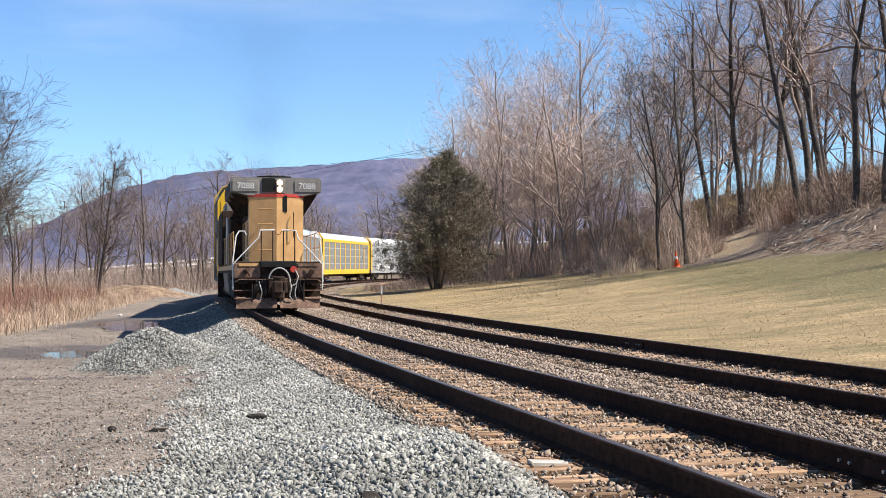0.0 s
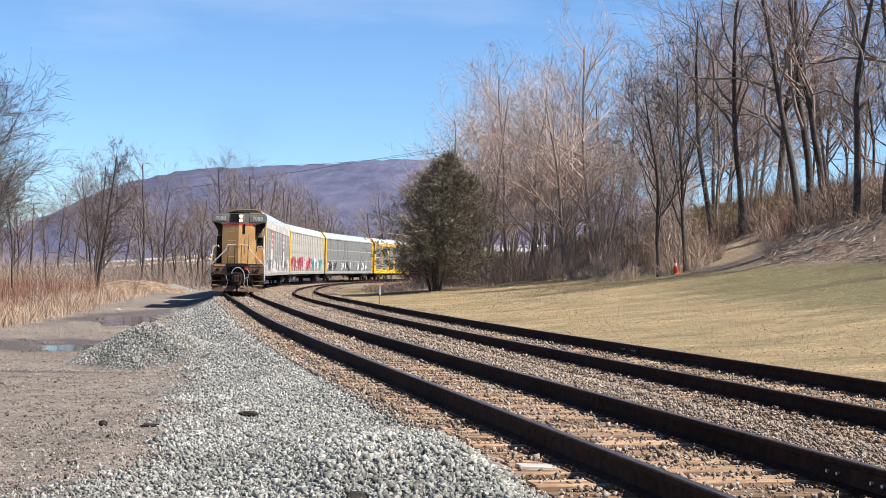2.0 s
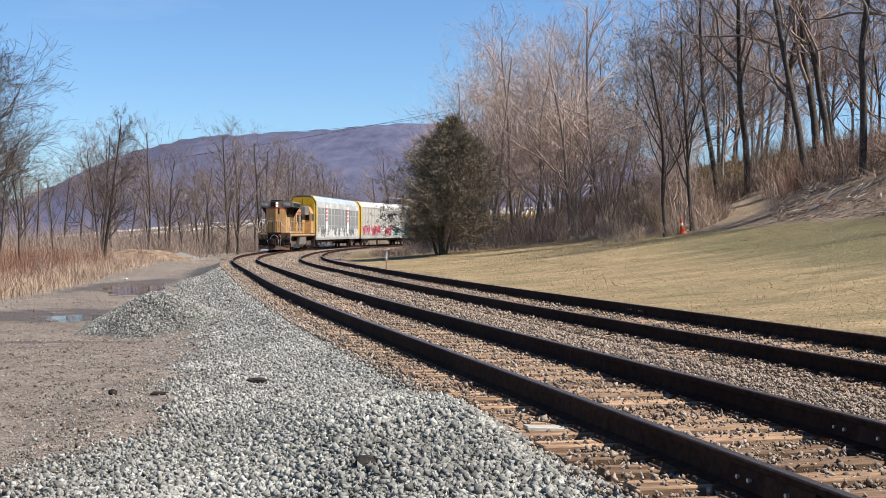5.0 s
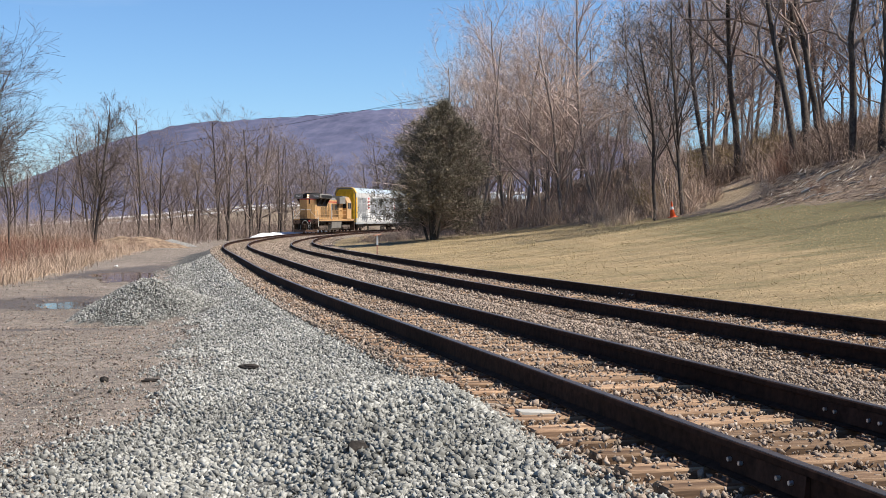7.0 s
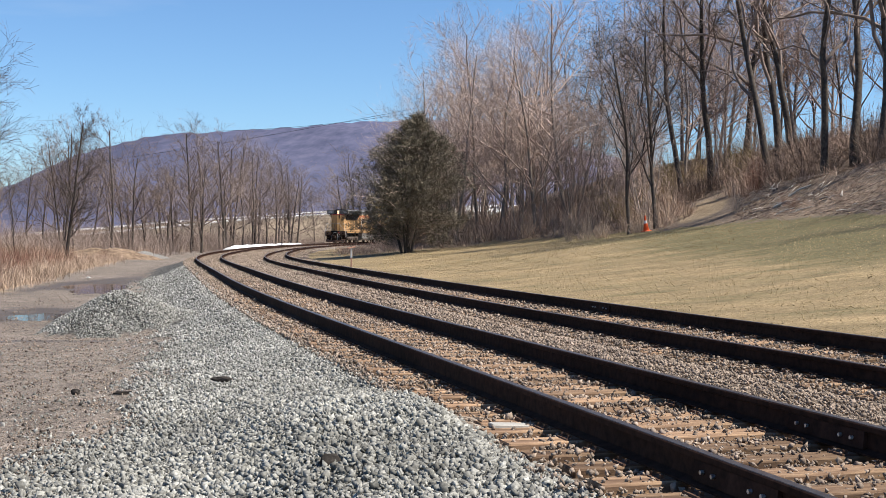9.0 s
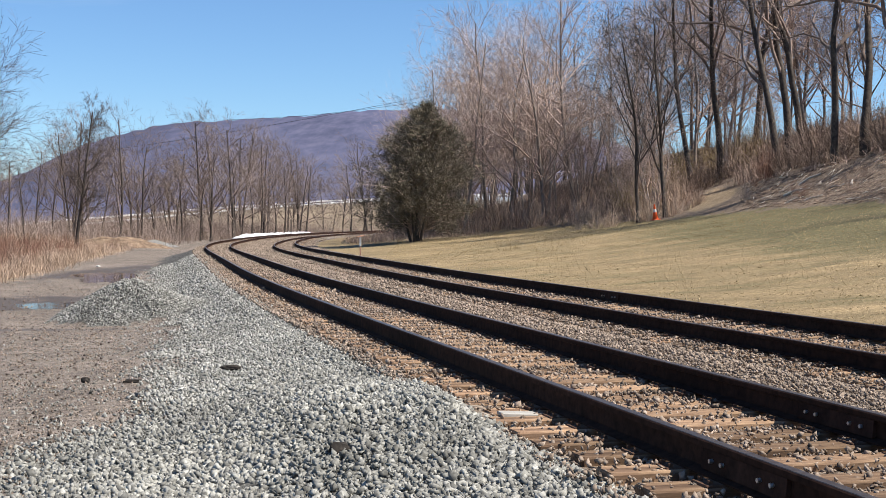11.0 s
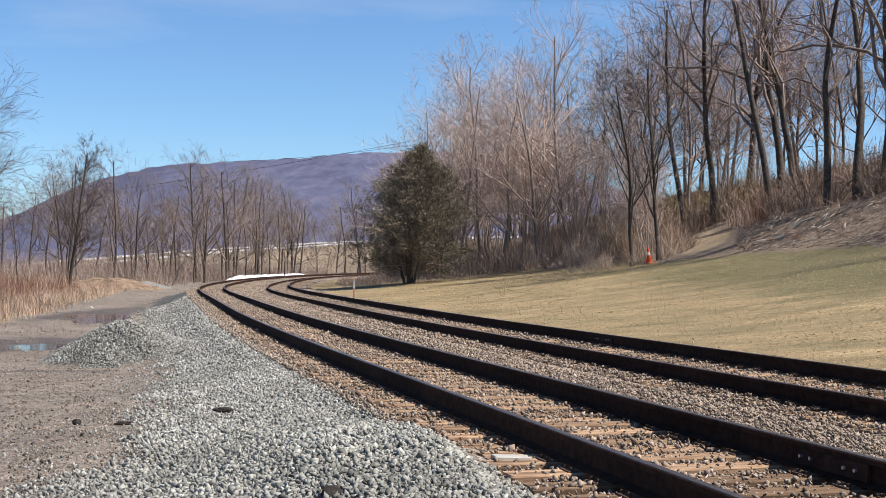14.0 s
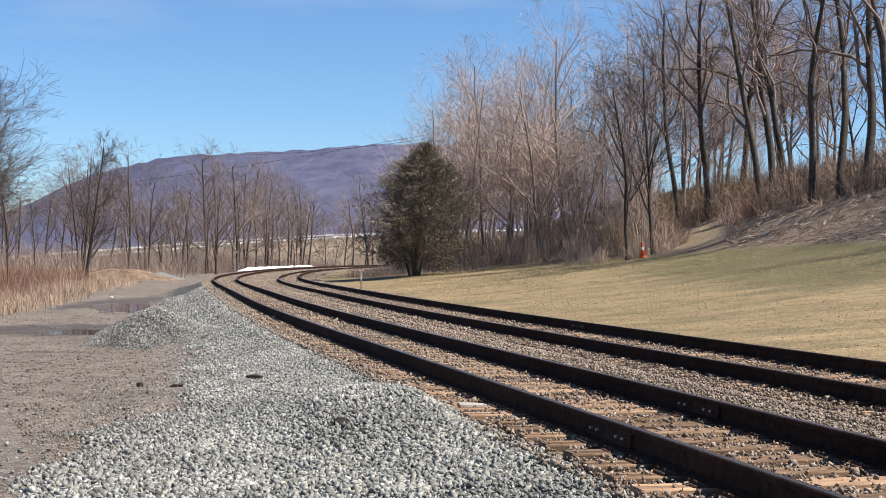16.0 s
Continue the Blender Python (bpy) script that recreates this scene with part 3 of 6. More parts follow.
def rail_mesh(q, s0, s1, drop=0.0):
    """A rail swept along the line; the worn head is the second mesh."""
    prof = RAIL_PROFILE + [(-x, z) for x, z in reversed(RAIL_PROFILE[2:])]
    body, head = Geo(), Geo()
    ss = [s0]
    while ss[-1] < s1:
        ss.append(ss[-1] + (1.0 if ss[-1] < 120 else 4.0))
    rb, rh = [], []
    for s in ss:
        p, t = on_track(s, q, drop)
        c, sn = math.cos(t), math.sin(t)
        rb.append([(p.x + a * c, p.y - a * sn, p.z + z) for a, z in prof])
        rh.append([(p.x + a * c, p.y - a * sn, p.z + z) for a, z in ((-0.030, -0.0020), (0.030, -0.0020), (0.027, 0.002), (-0.027, 0.002))])
    return body.loft(rb), head.loft(rh)


def build_track(q0, joints, label, dip=0.0):
    tr = thing("railway_track", label, "track", "pair of tracks", "structure")
    tie = Geo().box(-1.3, 1.3, -0.115, 0.115, -0.40, -0.205, 0.012).mesh("sleeper", M["tie"])
    plate = Geo().box(-0.18, 0.18, -0.095, 0.095, -0.21, -0.187, 0.006)
    for dx in (-0.14, 0.14):
        for dy in (-0.06, 0.06):
            plate.box(dx - 0.012, dx + 0.012, dy - 0.012, dy + 0.012, -0.19, -0.165)
    plate = plate.mesh("tie_plate", M["steel_rust"])
    bar = Geo()
    bar.prism([(-0.045, -0.16), (-0.012, -0.15), (-0.012, -0.055), (-0.033, -0.045)], "y", -0.46, 0.46)
    bar.prism([(0.012, -0.15), (0.045, -0.16), (0.033, -0.045), (0.012, -0.055)], "y", -0.46, 0.46)
    bar = bar.mesh("joint_bar", M["rail"])
    bolt = Geo()
    for y in (-0.335, -0.205, 0.205, 0.335):
        bolt.disc((-0.046, y, -0.10), "x", 0.013, 0.014, 8)
    bolt = bolt.mesh("bolt", M["bolt"])
    for dq in (0, GAUGE):
        body, head = rail_mesh(q0 + dq, -16, 440, -dip if dq == 0 else 0.0)
        r = part("rail", body, M["rail"], tr)
        part("rail_head", head, M["rail_top"], r, "worn steel running surface")
    rnd = random.Random(int(q0 * 7) + 3)
    s = -8.0
    while s < 118:
        p, t = on_track(s, q0 + GAUGE / 2)
        m = pose(p.x, p.y, p.z - dip / 2 + rnd.uniform(-0.012, 0.012), 0, -math.degrees(dip / GAUGE), -math.degrees(t) + rnd.uniform(-1.2, 1.2)) @ Matrix.Translation((rnd.uniform(-0.07, 0.07), 0, 0))
        part("sleeper", tie, None, tr, at=m)
        if s < 45:
            for dq in (0, GAUGE):
                p2, t2 = on_track(s, q0 + dq, -dip if dq == 0 else 0.0)
                part("tie_plate", plate, None, tr, at=pose(p2.x, p2.y, p2.z, 0, 0, -math.degrees(t2)))
        s += 0.50
    for sj, dq in joints:
        p, t = on_track(sj, q0 + dq)
        j = part("joint_bar", bar, None, tr, at=pose(p.x, p.y, p.z, 0, 0, -math.degrees(t)))
        part("bolt", bolt, None, j, "bright steel bolts")
    return tr


build_track(0.0, ((0.785, 0), (2.35, GAUGE)), "near main track on weathered wooden sleepers in brown ballast")
build_track(SPACING, ((17.2, GAUGE),), "second main track beside the lawn with dark rusty rails", 0.10)


def stone_shape(rnd, fine):
    if fine:
        v = np.array([(x, y, z) for z in (-1, 1) for x, y in ((-1, -1), (1, -1), (1, 1), (-1, 1))], float) * 0.68
        f = np.array([(0, 2, 1), (0, 3, 2), (4, 5, 6), (4, 6, 7), (0, 1, 5), (0, 5, 4), (1, 2, 6), (1, 6, 5), (2, 3, 7), (2, 7, 6), (3, 0, 4), (3, 4, 7)])
        v = v * rnd.uniform(0.6, 1.25, (8, 1))
    elif fine is None:
        v = np.array([(0.9, 0, -0.5), (-0.5, 0.8, -0.5), (-0.5, -0.8, -0.5), (0, 0, 0.8)], float)
        f = np.array([(0, 2, 1), (0, 1, 3), (1, 2, 3), (2, 0, 3)])
    else:
        v = np.array([(1, 0, 0), (-1, 0, 0), (0, 1, 0), (0, -1, 0), (0, 0, 1), (0, 0, -1)], float)
        f = np.array([(0, 2, 4), (2, 1, 4), (1, 3, 4), (3, 0, 4), (2, 0, 5), (1, 2, 5), (3, 1, 5), (0, 3, 5)])
    return v + rnd.uniform(-0.30, 0.30, v.shape), f


def scatter(name, x, y, z, size, mat, label, fine, seed):
    """Angular stones at the given places, as one mesh of loose pieces."""
    rnd = np.random.RandomState(seed)
    n = len(x)
    shapes = [stone_shape(rnd, fine) for _ in range(14)]
    nv, f0 = len(shapes[0][0]), shapes[0][1]
    V = np.stack([q[0] for q in shapes])[rnd.randint(0, 14, n)]
    q = rnd.normal(size=(n, 4))
    q /= np.linalg.norm(q, axis=1, keepdims=True)
    w, a, b, c = q.T
    Rm = np.stack([1 - 2 * (b * b + c * c), 2 * (a * b - c * w), 2 * (a * c + b * w), 2 * (a * b + c * w), 1 - 2 * (a * a + c * c), 2 * (b * c - a * w), 2 * (a * c - b * w), 2 * (b * c + a * w), 1 - 2 * (a * a + b * b)], -1).reshape(n, 3, 3)
    V = V * (size[:, None, None] * rnd.choice([0.4, 0.75, 1.0, 1.4], (n, 1, 3)) * rnd.uniform(0.85, 1.15, (n, 1, 3)))
    V = np.einsum("nij,nvj->nvi", Rm, V) + np.stack([x, y, z], -1)[:, None, :]
    F = f0[None] + (np.arange(n) * nv)[:, None, None]
    ob = new(name, array_mesh(name, V.reshape(-1, 3), F.reshape(-1, 3), [mat]))
    return tagged(ob, label, "gravel", kind="stuff")


def track_places(rnd, n, s0, s1, q0, q1):
    s, q = rnd.uniform(s0, s1, n), rnd.uniform(q0, q1, n)
    t = np.interp(s, S, TH)
    return s, q, np.interp(s, S, CX) + q * np.cos(t), np.interp(s, S, CY) - q * np.sin(t)


def surface_z(x, y):
    return ground_z(x, y) + heaps(x, y)


def build_ballast():
    rnd = np.random.RandomState(11)
    # fresh grey stone on the shoulder
    for s0, s1, qa, n, lo, hi, fine, seed in (
            (-2.6, -0.3, -4.8, 14000, 0.012, 0.026, False, 12), (-0.3, 3.6, -4.8, 44000, 0.011, 0.027, True, 1), (3.6, 8, -4.2, 44000, 0.011, 0.027, False, 8),
            (8, 16, -3.2, 44000, 0.012, 0.027, False, 2), (16, 28, -3.2, 34000, 0.016, 0.032, False, 10), (28, 62, -3.6, 30000, 0.026, 0.044, False, 3)):
        s, q, x, y = track_places(rnd, n, s0, s1, qa, -0.55)
        gb = np.interp(s, GRAY_S, GRAY_Q)
        keep = rnd.uniform(0, 1, n) < np.clip((q - gb + wobble(x, y, 2.2) * 0.4) / 0.9 + 0.55, 0.015, 1)
        x, y = x[keep], y[keep]
        size = lo + (hi - lo) * rnd.uniform(0, 1, len(x)) ** 1.3
        scatter("ballast_shoulder", x, y, surface_z(x, y) + rnd.uniform(-0.6, 1.0, len(x)) * size, size, M["stone"], "loose fresh light grey crushed stone on the shoulder", fine, seed)
    # old brown stone between and beside the rails
    for s0, s1, n, lo, hi, seed in ((-4, 8, 40000, 0.011, 0.026, 4), (8, 18, 30000, 0.014, 0.028, 9), (18, 48, 34000, 0.022, 0.038, 5), (48, 120, 42000, 0.030, 0.055, 13)):
        s, q, x, y = track_places(rnd, n, s0, s1, -0.75, FAR_RAIL + 1.5)
        on_tie = (np.abs((s + 8.0) % 0.5 - 0.25) > 0.135) & (((q > -0.55) & (q < 2.05)) | ((q > SPACING - 0.55) & (q < SPACING + 2.05)))
        keep = ~on_tie | (rnd.uniform(0, 1, n) < np.interp(s, [0, 3, 7, 14], [0.5, 0.62, 0.85, 1.0]))
        lifted = on_tie[:]
        for rq in (0, GAUGE, SPACING, FAR_RAIL):
            keep &= np.abs(q - rq) > 0.11
        x, y, q2, up = x[keep], y[keep], q[keep], lifted[keep]
        s2 = s[keep]
        size = lo + (hi - lo) * rnd.uniform(0, 1, len(x)) ** 1.5
        z = np.interp(s2, S, CZ) - 0.225 + rnd.uniform(-0.012, 0.02, len(x)) - 0.03 * (np.abs(q2 - 2.93) < 0.8) - 0.10 * sstep(3.0, 3.8, q2) * np.clip(1 - (q2 - SPACING) / GAUGE, 0, 1)
        z = np.where(up, z + 0.018 + 0.25 * size, z)
        scatter("track_ballast", x, y, z, size, M["stone_brown"], "old brown crushed stone packed between the sleepers", False, seed)
    # tufts of the mown winter lawn
    n = 80000
    x, y = rnd.uniform(-2, 24, n), 13 + 74 * rnd.uniform(0, 1, n) ** 1.1
    s, q = track_coords(x, y)
    k = (q - FAR_RAIL > 1.5 + 0.5 * wobble(x, y, 2.2)) & (q - FAR_RAIL < np.interp(s, EDGE_S, EDGE_Q) + 0.3)
    x, y = x[k], y[k]
    size = (0.012 + 0.02 * rnd.uniform(0, 1, len(x)) ** 2) * np.interp(y, [13, 85], [0.7, 1.5])
    ob = scatter("lawn_grass", x, y, ground_z(x, y) + size * 0.1, size, M["lawn_tuft"], "short tan tufts of the mown winter lawn", None, 21)
    tagged(ob, "short tan tufts of the mown winter lawn", "grass", kind="stuff")
    # the tipped pile of stone beside the road
    a, r = rnd.uniform(0, 6.283, 11000), np.sqrt(rnd.uniform(0, 1.25, 11000))
    x, y = -6.85 + 1.65 * r * np.cos(a), 28.8 + 1.5 * r * np.sin(a)
    size = rnd.uniform(0.016, 0.036, 11000)
    scatter("gravel_pile", x, y, surface_z(x, y) + size * 0.3, size, M["stone"], "tipped heap of fresh grey crushed stone by the road", False, 6)
    # loose pebbles on the lot and the road
    for mat, n, y0, y1, lo, hi, seed in (("stone_brown", 34000, 6, 22, 0.004, 0.020, 7), ("stone", 20000, 6, 24, 0.004, 0.022, 14), ("stone_brown", 14000, 22, 64, 0.012, 0.035, 15), ("char_stone", 9000, 8, 50, 0.006, 0.03, 16)):
        y = y0 + (y1 - y0) * rnd.uniform(0, 1, n) ** 1.2
        x = -0.42 * y * rnd.uniform(0, 1, n)
        s, q = track_coords(x, y)
        k = (q < np.interp(s, GRAY_S, GRAY_Q) + 0.3) & (-q < 10)
        x, y = x[k], y[k]
        size = lo + (hi - lo) * rnd.uniform(0, 1, len(x)) ** 3
        scatter("lot_pebbles", x, y, surface_z(x, y) + size * 0.25, size, M[mat], "small scattered pebbles on the packed dirt lot", None, seed)


build_ballast()


# ---- train ----
def bar_rail(points, r=0.02, n=6):
    return Geo().tube(points, r, n)


def wheelset(parent, y, r=0.53):
    geo = Geo()
    for sx in (-1, 1):
        geo.disc((sx * 0.755, 0, 0), "x", r, 0.065, 22)
        geo.disc((sx * 0.69, 0, 0), "x", r + 0.03, 0.015, 22)
    geo.disc((0, 0, 0), "x", 0.10, 0.72, 10)
    ob = part("wheelset", geo, M["under"], parent, at=pose(0, y, r))
    WHEELS.append((ob, y, r))
    return ob


def truck(parent, y, axles, base):
    """A bogie with side frames, springs and journal boxes; local to its thing."""
    geo = Geo()
    half = base * (axles - 1) / 2
    for sx in (-1, 1):
        x0, x1 = sorted((sx * 0.98, sx * 1.16))
        geo.box(x0, x1, -half - 0.45, half + 0.45, 0.62, 0.86, 0.03)
        geo.box(x0, x1, -0.35, 0.35, 0.36, 0.62, 0.03)
        for k in range(axles):
            yk = -half + k * base
            geo.box(x0 - 0.02, x1 + 0.04, yk - 0.17, yk + 0.17, 0.36, 0.72, 0.03)
            geo.disc((sx * 1.2, yk, 0.53), "x", 0.11, 0.05, 12)
            if k < axles - 1:
                for d in (-0.18, 0.0, 0.18):
                    geo.disc((sx * 1.12, yk + base / 2 + d, 0.50), "z", 0.07, 0.13, 8)
    geo.box(-1.0, 1.0, -0.28, 0.28, 0.55, 0.95, 0.03)
    part("truck_frame", geo, M["truck"], parent, at=pose(0, y, 0))
    for k in range(axles):
        wheelset(parent, y - half + k * base, 0.53 if axles == 3 else 0.46)


def lettering(name, text, size, parent, m, material):
    cu = bpy.data.curves.new(name, "FONT")
    cu.body, cu.size, cu.extrude, cu.align_x, cu.align_y = text, size, 0.006, "CENTER", "CENTER"
    ob = new(name, cu)
    dg = bpy.context.evaluated_depsgraph_get()
    me = bpy.data.meshes.new_from_object(ob.evaluated_get(dg))
    bpy.data.objects.remove(ob)
    me.materials.clear()
    me.materials.append(material)
    return part(name, me, material, parent, at=m)


WHEELS = []  # wheelset, place along its vehicle, radius


def build_locomotive():
    lo = thing("locomotive", "yellow and grey diesel freight locomotive, long hood trailing, headlights lit", "locomotive")
    # underframe, pilot and steps
    fr = Geo().box(-1.45, 1.45, 0.55, 21.7, 1.32, 1.66, 0.03)
    fr.box(-1.5, 1.5, 0.45, 0.62, 0.95, 1.70, 0.02)
    part("underframe", fr, M["under"], lo)
    pl = Geo().prism([(-0.80, 0.34), (0.80, 0.34), (0.80, 1.02), (-0.80, 1.02)], "y", 0.42, 0.46)
    part("pilot_plate", pl, M["under"], lo, "grimy brown pilot plate")
    for sx in (-1, 1):
        bl = Geo().add([(sx * 0.05, 0.10, 0.14), (sx * 1.40, 0.34, 0.12), (sx * 1.40, 0.42, 0.52), (sx * 0.05, 0.30, 0.46), (sx * 0.05, 0.15, 0.14), (sx * 1.40, 0.39, 0.12), (sx * 1.40, 0.47, 0.52), (sx * 0.05, 0.35, 0.46)], [(0, 1, 2, 3), (7, 6, 5, 4), (0, 4, 5, 1), (1, 5, 6, 2), (2, 6, 7, 3), (3, 7, 4, 0)])
        part("plough_blade", bl, M["step"], lo)
    cp = Geo().box(-0.16, 0.16, -0.25, 0.5, 0.72, 1.02, 0.04)
    cp.box(-0.24, 0.10, -0.45, -0.2, 0.68, 1.06, 0.06)
    cp.box(0.10, 0.24, -0.38, -0.2, 0.70, 1.04, 0.04)
    cp.box(-0.34, 0.34, 0.28, 0.48, 0.62, 1.20, 0.04)
    cp.box(-0.20, 0.20, 0.10, 0.40, 0.48, 0.72, 0.05)
    part("coupler", cp, M["under"], lo)
    part("end_sheet", Geo().box(-0.62, 0.62, 0.22, 0.50, 1.52, 1.72, 0.03), M["black"], lo, "dark shelf above the coupler")
    for sx in (-1, 1):
        x0, x1 = sorted((sx * 0.60, sx * 1.48))
        part("end_panel", Geo().box(x0, x1, 0.36, 0.42, 1.16, 1.64, 0.02), M["step"], lo, "brown end panel above the steps")
        x0, x1 = sorted((sx * 0.88, sx * 1.46))
        part("step_back", Geo().box(x0, x1, 0.86, 0.90, 0.36, 1.60), M["under"], lo)
        for k in range(3):
            z = 0.44 + 0.27 * k
            part("step_tread", Geo().box(x0, x1, 0.30 + 0.13 * k, 0.66 + 0.08 * k, z, z + 0.035, 0.006), M["step"], lo, "worn brown step tread")
        part("stringer", Geo().box(min(sx * 0.84, sx * 0.88), max(sx * 0.84, sx * 0.88), 0.28, 0.90, 0.34, 1.20), M["under"], lo)
        part("drop_step", Geo().box(min(sx * 0.66, sx * 1.32), max(sx * 0.66, sx * 1.32), 0.34, 0.362, 1.54, 1.64), M["yellow"] if sx < 0 else M["step"], lo, "yellow step edge")
        for k, x in enumerate((0.42, 0.50, 0.60, 0.70, 0.78)):
            top = 1.12 - 0.05 * (k % 3)
            pts = [(sx * (x + 0.05 * math.sin(j * 0.7 + k)), 0.34 - 0.08 * math.sin(j * 0.45), top - 0.095 * j) for j in range(8)]
            part("air_hose", bar_rail(pts, 0.022), M["galv"] if k == 2 else M["black"], lo, "rubber air hose with metal glad hand")
        part("cut_lever", bar_rail([(sx * 1.42, 0.30, 1.02), (sx * 1.30, 0.26, 1.10), (sx * 0.40, 0.24, 1.10), (sx * 0.20, 0.10, 1.12)], 0.018), M["step"], lo)
        part("lug", Geo().disc((sx * 1.12, 0.33, 1.34), "y", 0.09, 0.03, 14), M["under"], lo)
        part("hose_hook", bar_rail([(sx * 0.92, 0.32, 1.48), (sx * 1.02, 0.28, 1.52), (sx * 1.10, 0.28, 1.44), (sx * 1.00, 0.30, 1.30), (sx * 0.95, 0.32, 1.20)], 0.022), M["under"], lo)
    arc = [(0.02 + 0.36 * math.cos(a), 0.16, 1.02 + 0.46 * math.sin(a)) for a in np.linspace(0.05, math.pi * 0.92, 14)]
    part("jumper_cable", bar_rail(arc, 0.026), M["galv"], lo, "looped pale grey jumper cable")
    part("jumper_cable", bar_rail([(0.38, 0.16, 1.05), (0.42, 0.14, 0.8), (0.36, 0.15, 0.55), (0.46, 0.2, 0.40)], 0.026), M["galv"], lo, "hanging pale grey jumper cable")
    part("jumper_cable", bar_rail([(0.55, 0.2, 1.42), (0.66, 0.16, 1.2), (0.58, 0.16, 0.95), (0.40, 0.18, 0.86)], 0.024), M["cream"], lo, "hanging pale jumper cable")
    part("jumper_receptacle", Geo().disc((0.50, 0.24, 1.44), "y", 0.11, 0.05, 14), M["red"], lo, "faded red receptacle cover")
    # long hood
    hd = Geo()
    hd.prism([(-0.93, 1.42), (0.0, 1.16), (0.93, 1.42), (0.93, 16.6), (-0.93, 16.6)], "z", 1.66, 4.02)
    hood = part("long_hood", hd, M["yellow"], lo, "dusty yellow hood with a folded end")
    rnd = random.Random(4)
    for sx in (-1, 1):
        y = 8.3
        while y < 16.0:
            w = rnd.choice((0.62, 0.74, 0.9))
            x0, x1 = sorted((sx * 0.93, sx * 0.955))
            part("hood_door", Geo().box(x0, x1, y, y + w - 0.05, 1.85, 3.55, 0.008), M["soot"] if rnd.random() < 0.6 else M["yellow"], hood)
            part("door_latch", Geo().box(min(sx * 0.955, sx * 0.985), max(sx * 0.955, sx * 0.985), y + 0.08, y + 0.13, 2.6, 2.8), M["under"], hood)
            y += w
        for yy in (2.2, 4.2, 6.2):
            x0, x1 = sorted((sx * 0.93, sx * 0.958))
            part("hood_door", Geo().box(x0, x1, yy, yy + 1.6, 1.85, 3.1, 0.008), M["soot"] if yy > 3 else M["yellow"], hood, "soot-stained radiator compartment door")
        # open engine-cooling intake under the radiators: dark recess with slats
        x0, x1 = sorted((sx * 0.93, sx * 0.945))
        part("intake", Geo().box(x0, x1, 2.3, 7.7, 3.16, 3.94), M["black"], hood, "dark radiator intake screen")
        for k in range(7):
            x0, x1 = sorted((sx * 0.945, sx * 0.985))
            part("intake_slat", Geo().box(x0, x1, 2.3, 7.7, 3.20 + 0.11 * k, 3.235 + 0.11 * k), M["under"], hood)
        for yy in (9.7, 12.2):
            x0, x1 = sorted((sx * 0.957, sx * 0.972))
            part("louvre", Geo().box(x0, x1, yy, yy + 1.1, 2.75, 3.45), M["black"], hood, "black louvred panel")
        part("walkway_post", bar_rail([(sx * 1.44, 7.9, 1.66), (sx * 1.44, 7.9, 3.5)], 0.06, 8), M["white"], lo, "thick white upright pipe beside the walkway")
        part("stripe", Geo().box(min(sx * 0.93, sx * 0.962), max(sx * 0.93, sx * 0.962), 8.4, 15.9, 3.68, 3.80), M["red"], hood, "thin red stripe")
    part("hatch", Geo().box(0.04, 0.36, 1.135, 1.30, 3.42, 3.98, 0.01), M["black"], hood, "open dark hatch recess", at=pose(0, 0.08, 0, 0, 0, 0))
    for z in (2.1, 3.0, 3.5):
        gx = [(-0.62, 1.20, z), (-0.62, 1.12, z), (-0.16, 1.05, z), (-0.16, 1.14, z)]
        part("grab_iron", bar_rail(gx, 0.018), M["tan"], hood)
    part("handle", bar_rail([(0.58, 1.24, 2.55), (0.58, 1.15, 2.6), (0.58, 1.15, 3.35), (0.58, 1.24, 3.4)], 0.016), M["under"], hood)
    part("stripe", Geo().prism([(-0.96, 1.41), (0.0, 1.15), (0.96, 1.41), (0.96, 1.44), (-0.96, 1.44)], "z", 3.92, 4.03), M["red"], lo, "red band under the radiator")
    # radiator section: wide, overhanging, underside sloped
    sec = [(-0.95, 3.98), (0.95, 3.98), (1.55, 4.12), (1.55, 4.52), (1.46, 4.60), (-1.46, 4.60), (-1.55, 4.52), (-1.55, 4.12)]
    rad = part("radiator_section", Geo().prism(sec, "y", 1.35, 7.9), M["grey"], lo, "grey overhanging radiator cabinet")
    for sx in (-1, 1):
        x0, x1 = sorted((sx * 1.55, sx * 1.57))
        part("grille", Geo().box(x0, x1, 2.0, 7.5, 4.16, 4.48), M["black"], rad)
        for k in range(3):
            part("brace", Geo().prism([(sx * 0.95, 3.3), (sx * 1.0, 3.3), (sx * 1.5, 4.1), (sx * 0.95, 4.0)], "y", 2.2 + 2.4 * k, 2.3 + 2.4 * k), M["under"], rad)
        bd = part("number_board", Geo().box(min(sx * 0.62, sx * 1.50), max(sx * 0.62, sx * 1.50), 1.325, 1.36, 4.12, 4.50, 0.01), M["grey"], rad)
        lettering("board_number", "7088", 0.30, bd, pose(sx * 1.05, 1.318, 4.30, 90, 0, 0), M["white"])
    part("headlight_box", Geo().box(-0.48, -0.04, 1.30, 1.36, 4.10, 4.58, 0.01), M["black"], rad, "black panel beside the lights")
    lb = part("lamp_housing", Geo().box(-0.02, 0.30, 1.27, 1.36, 4.05, 4.55, 0.02), M["grey"], rad)
    for z in (4.19, 4.42):
        part("headlight", Geo().disc((0.11, 1.26, z), "y", 0.10, 0.02, 16), M["lamp"], lb, "lit sealed-beam headlight")
    for y in (2.6, 4.3, 6.0):
        part("roof_fan", Geo().disc((0, y, 4.66), "z", 0.62, 0.06, 18), M["black"], rad)
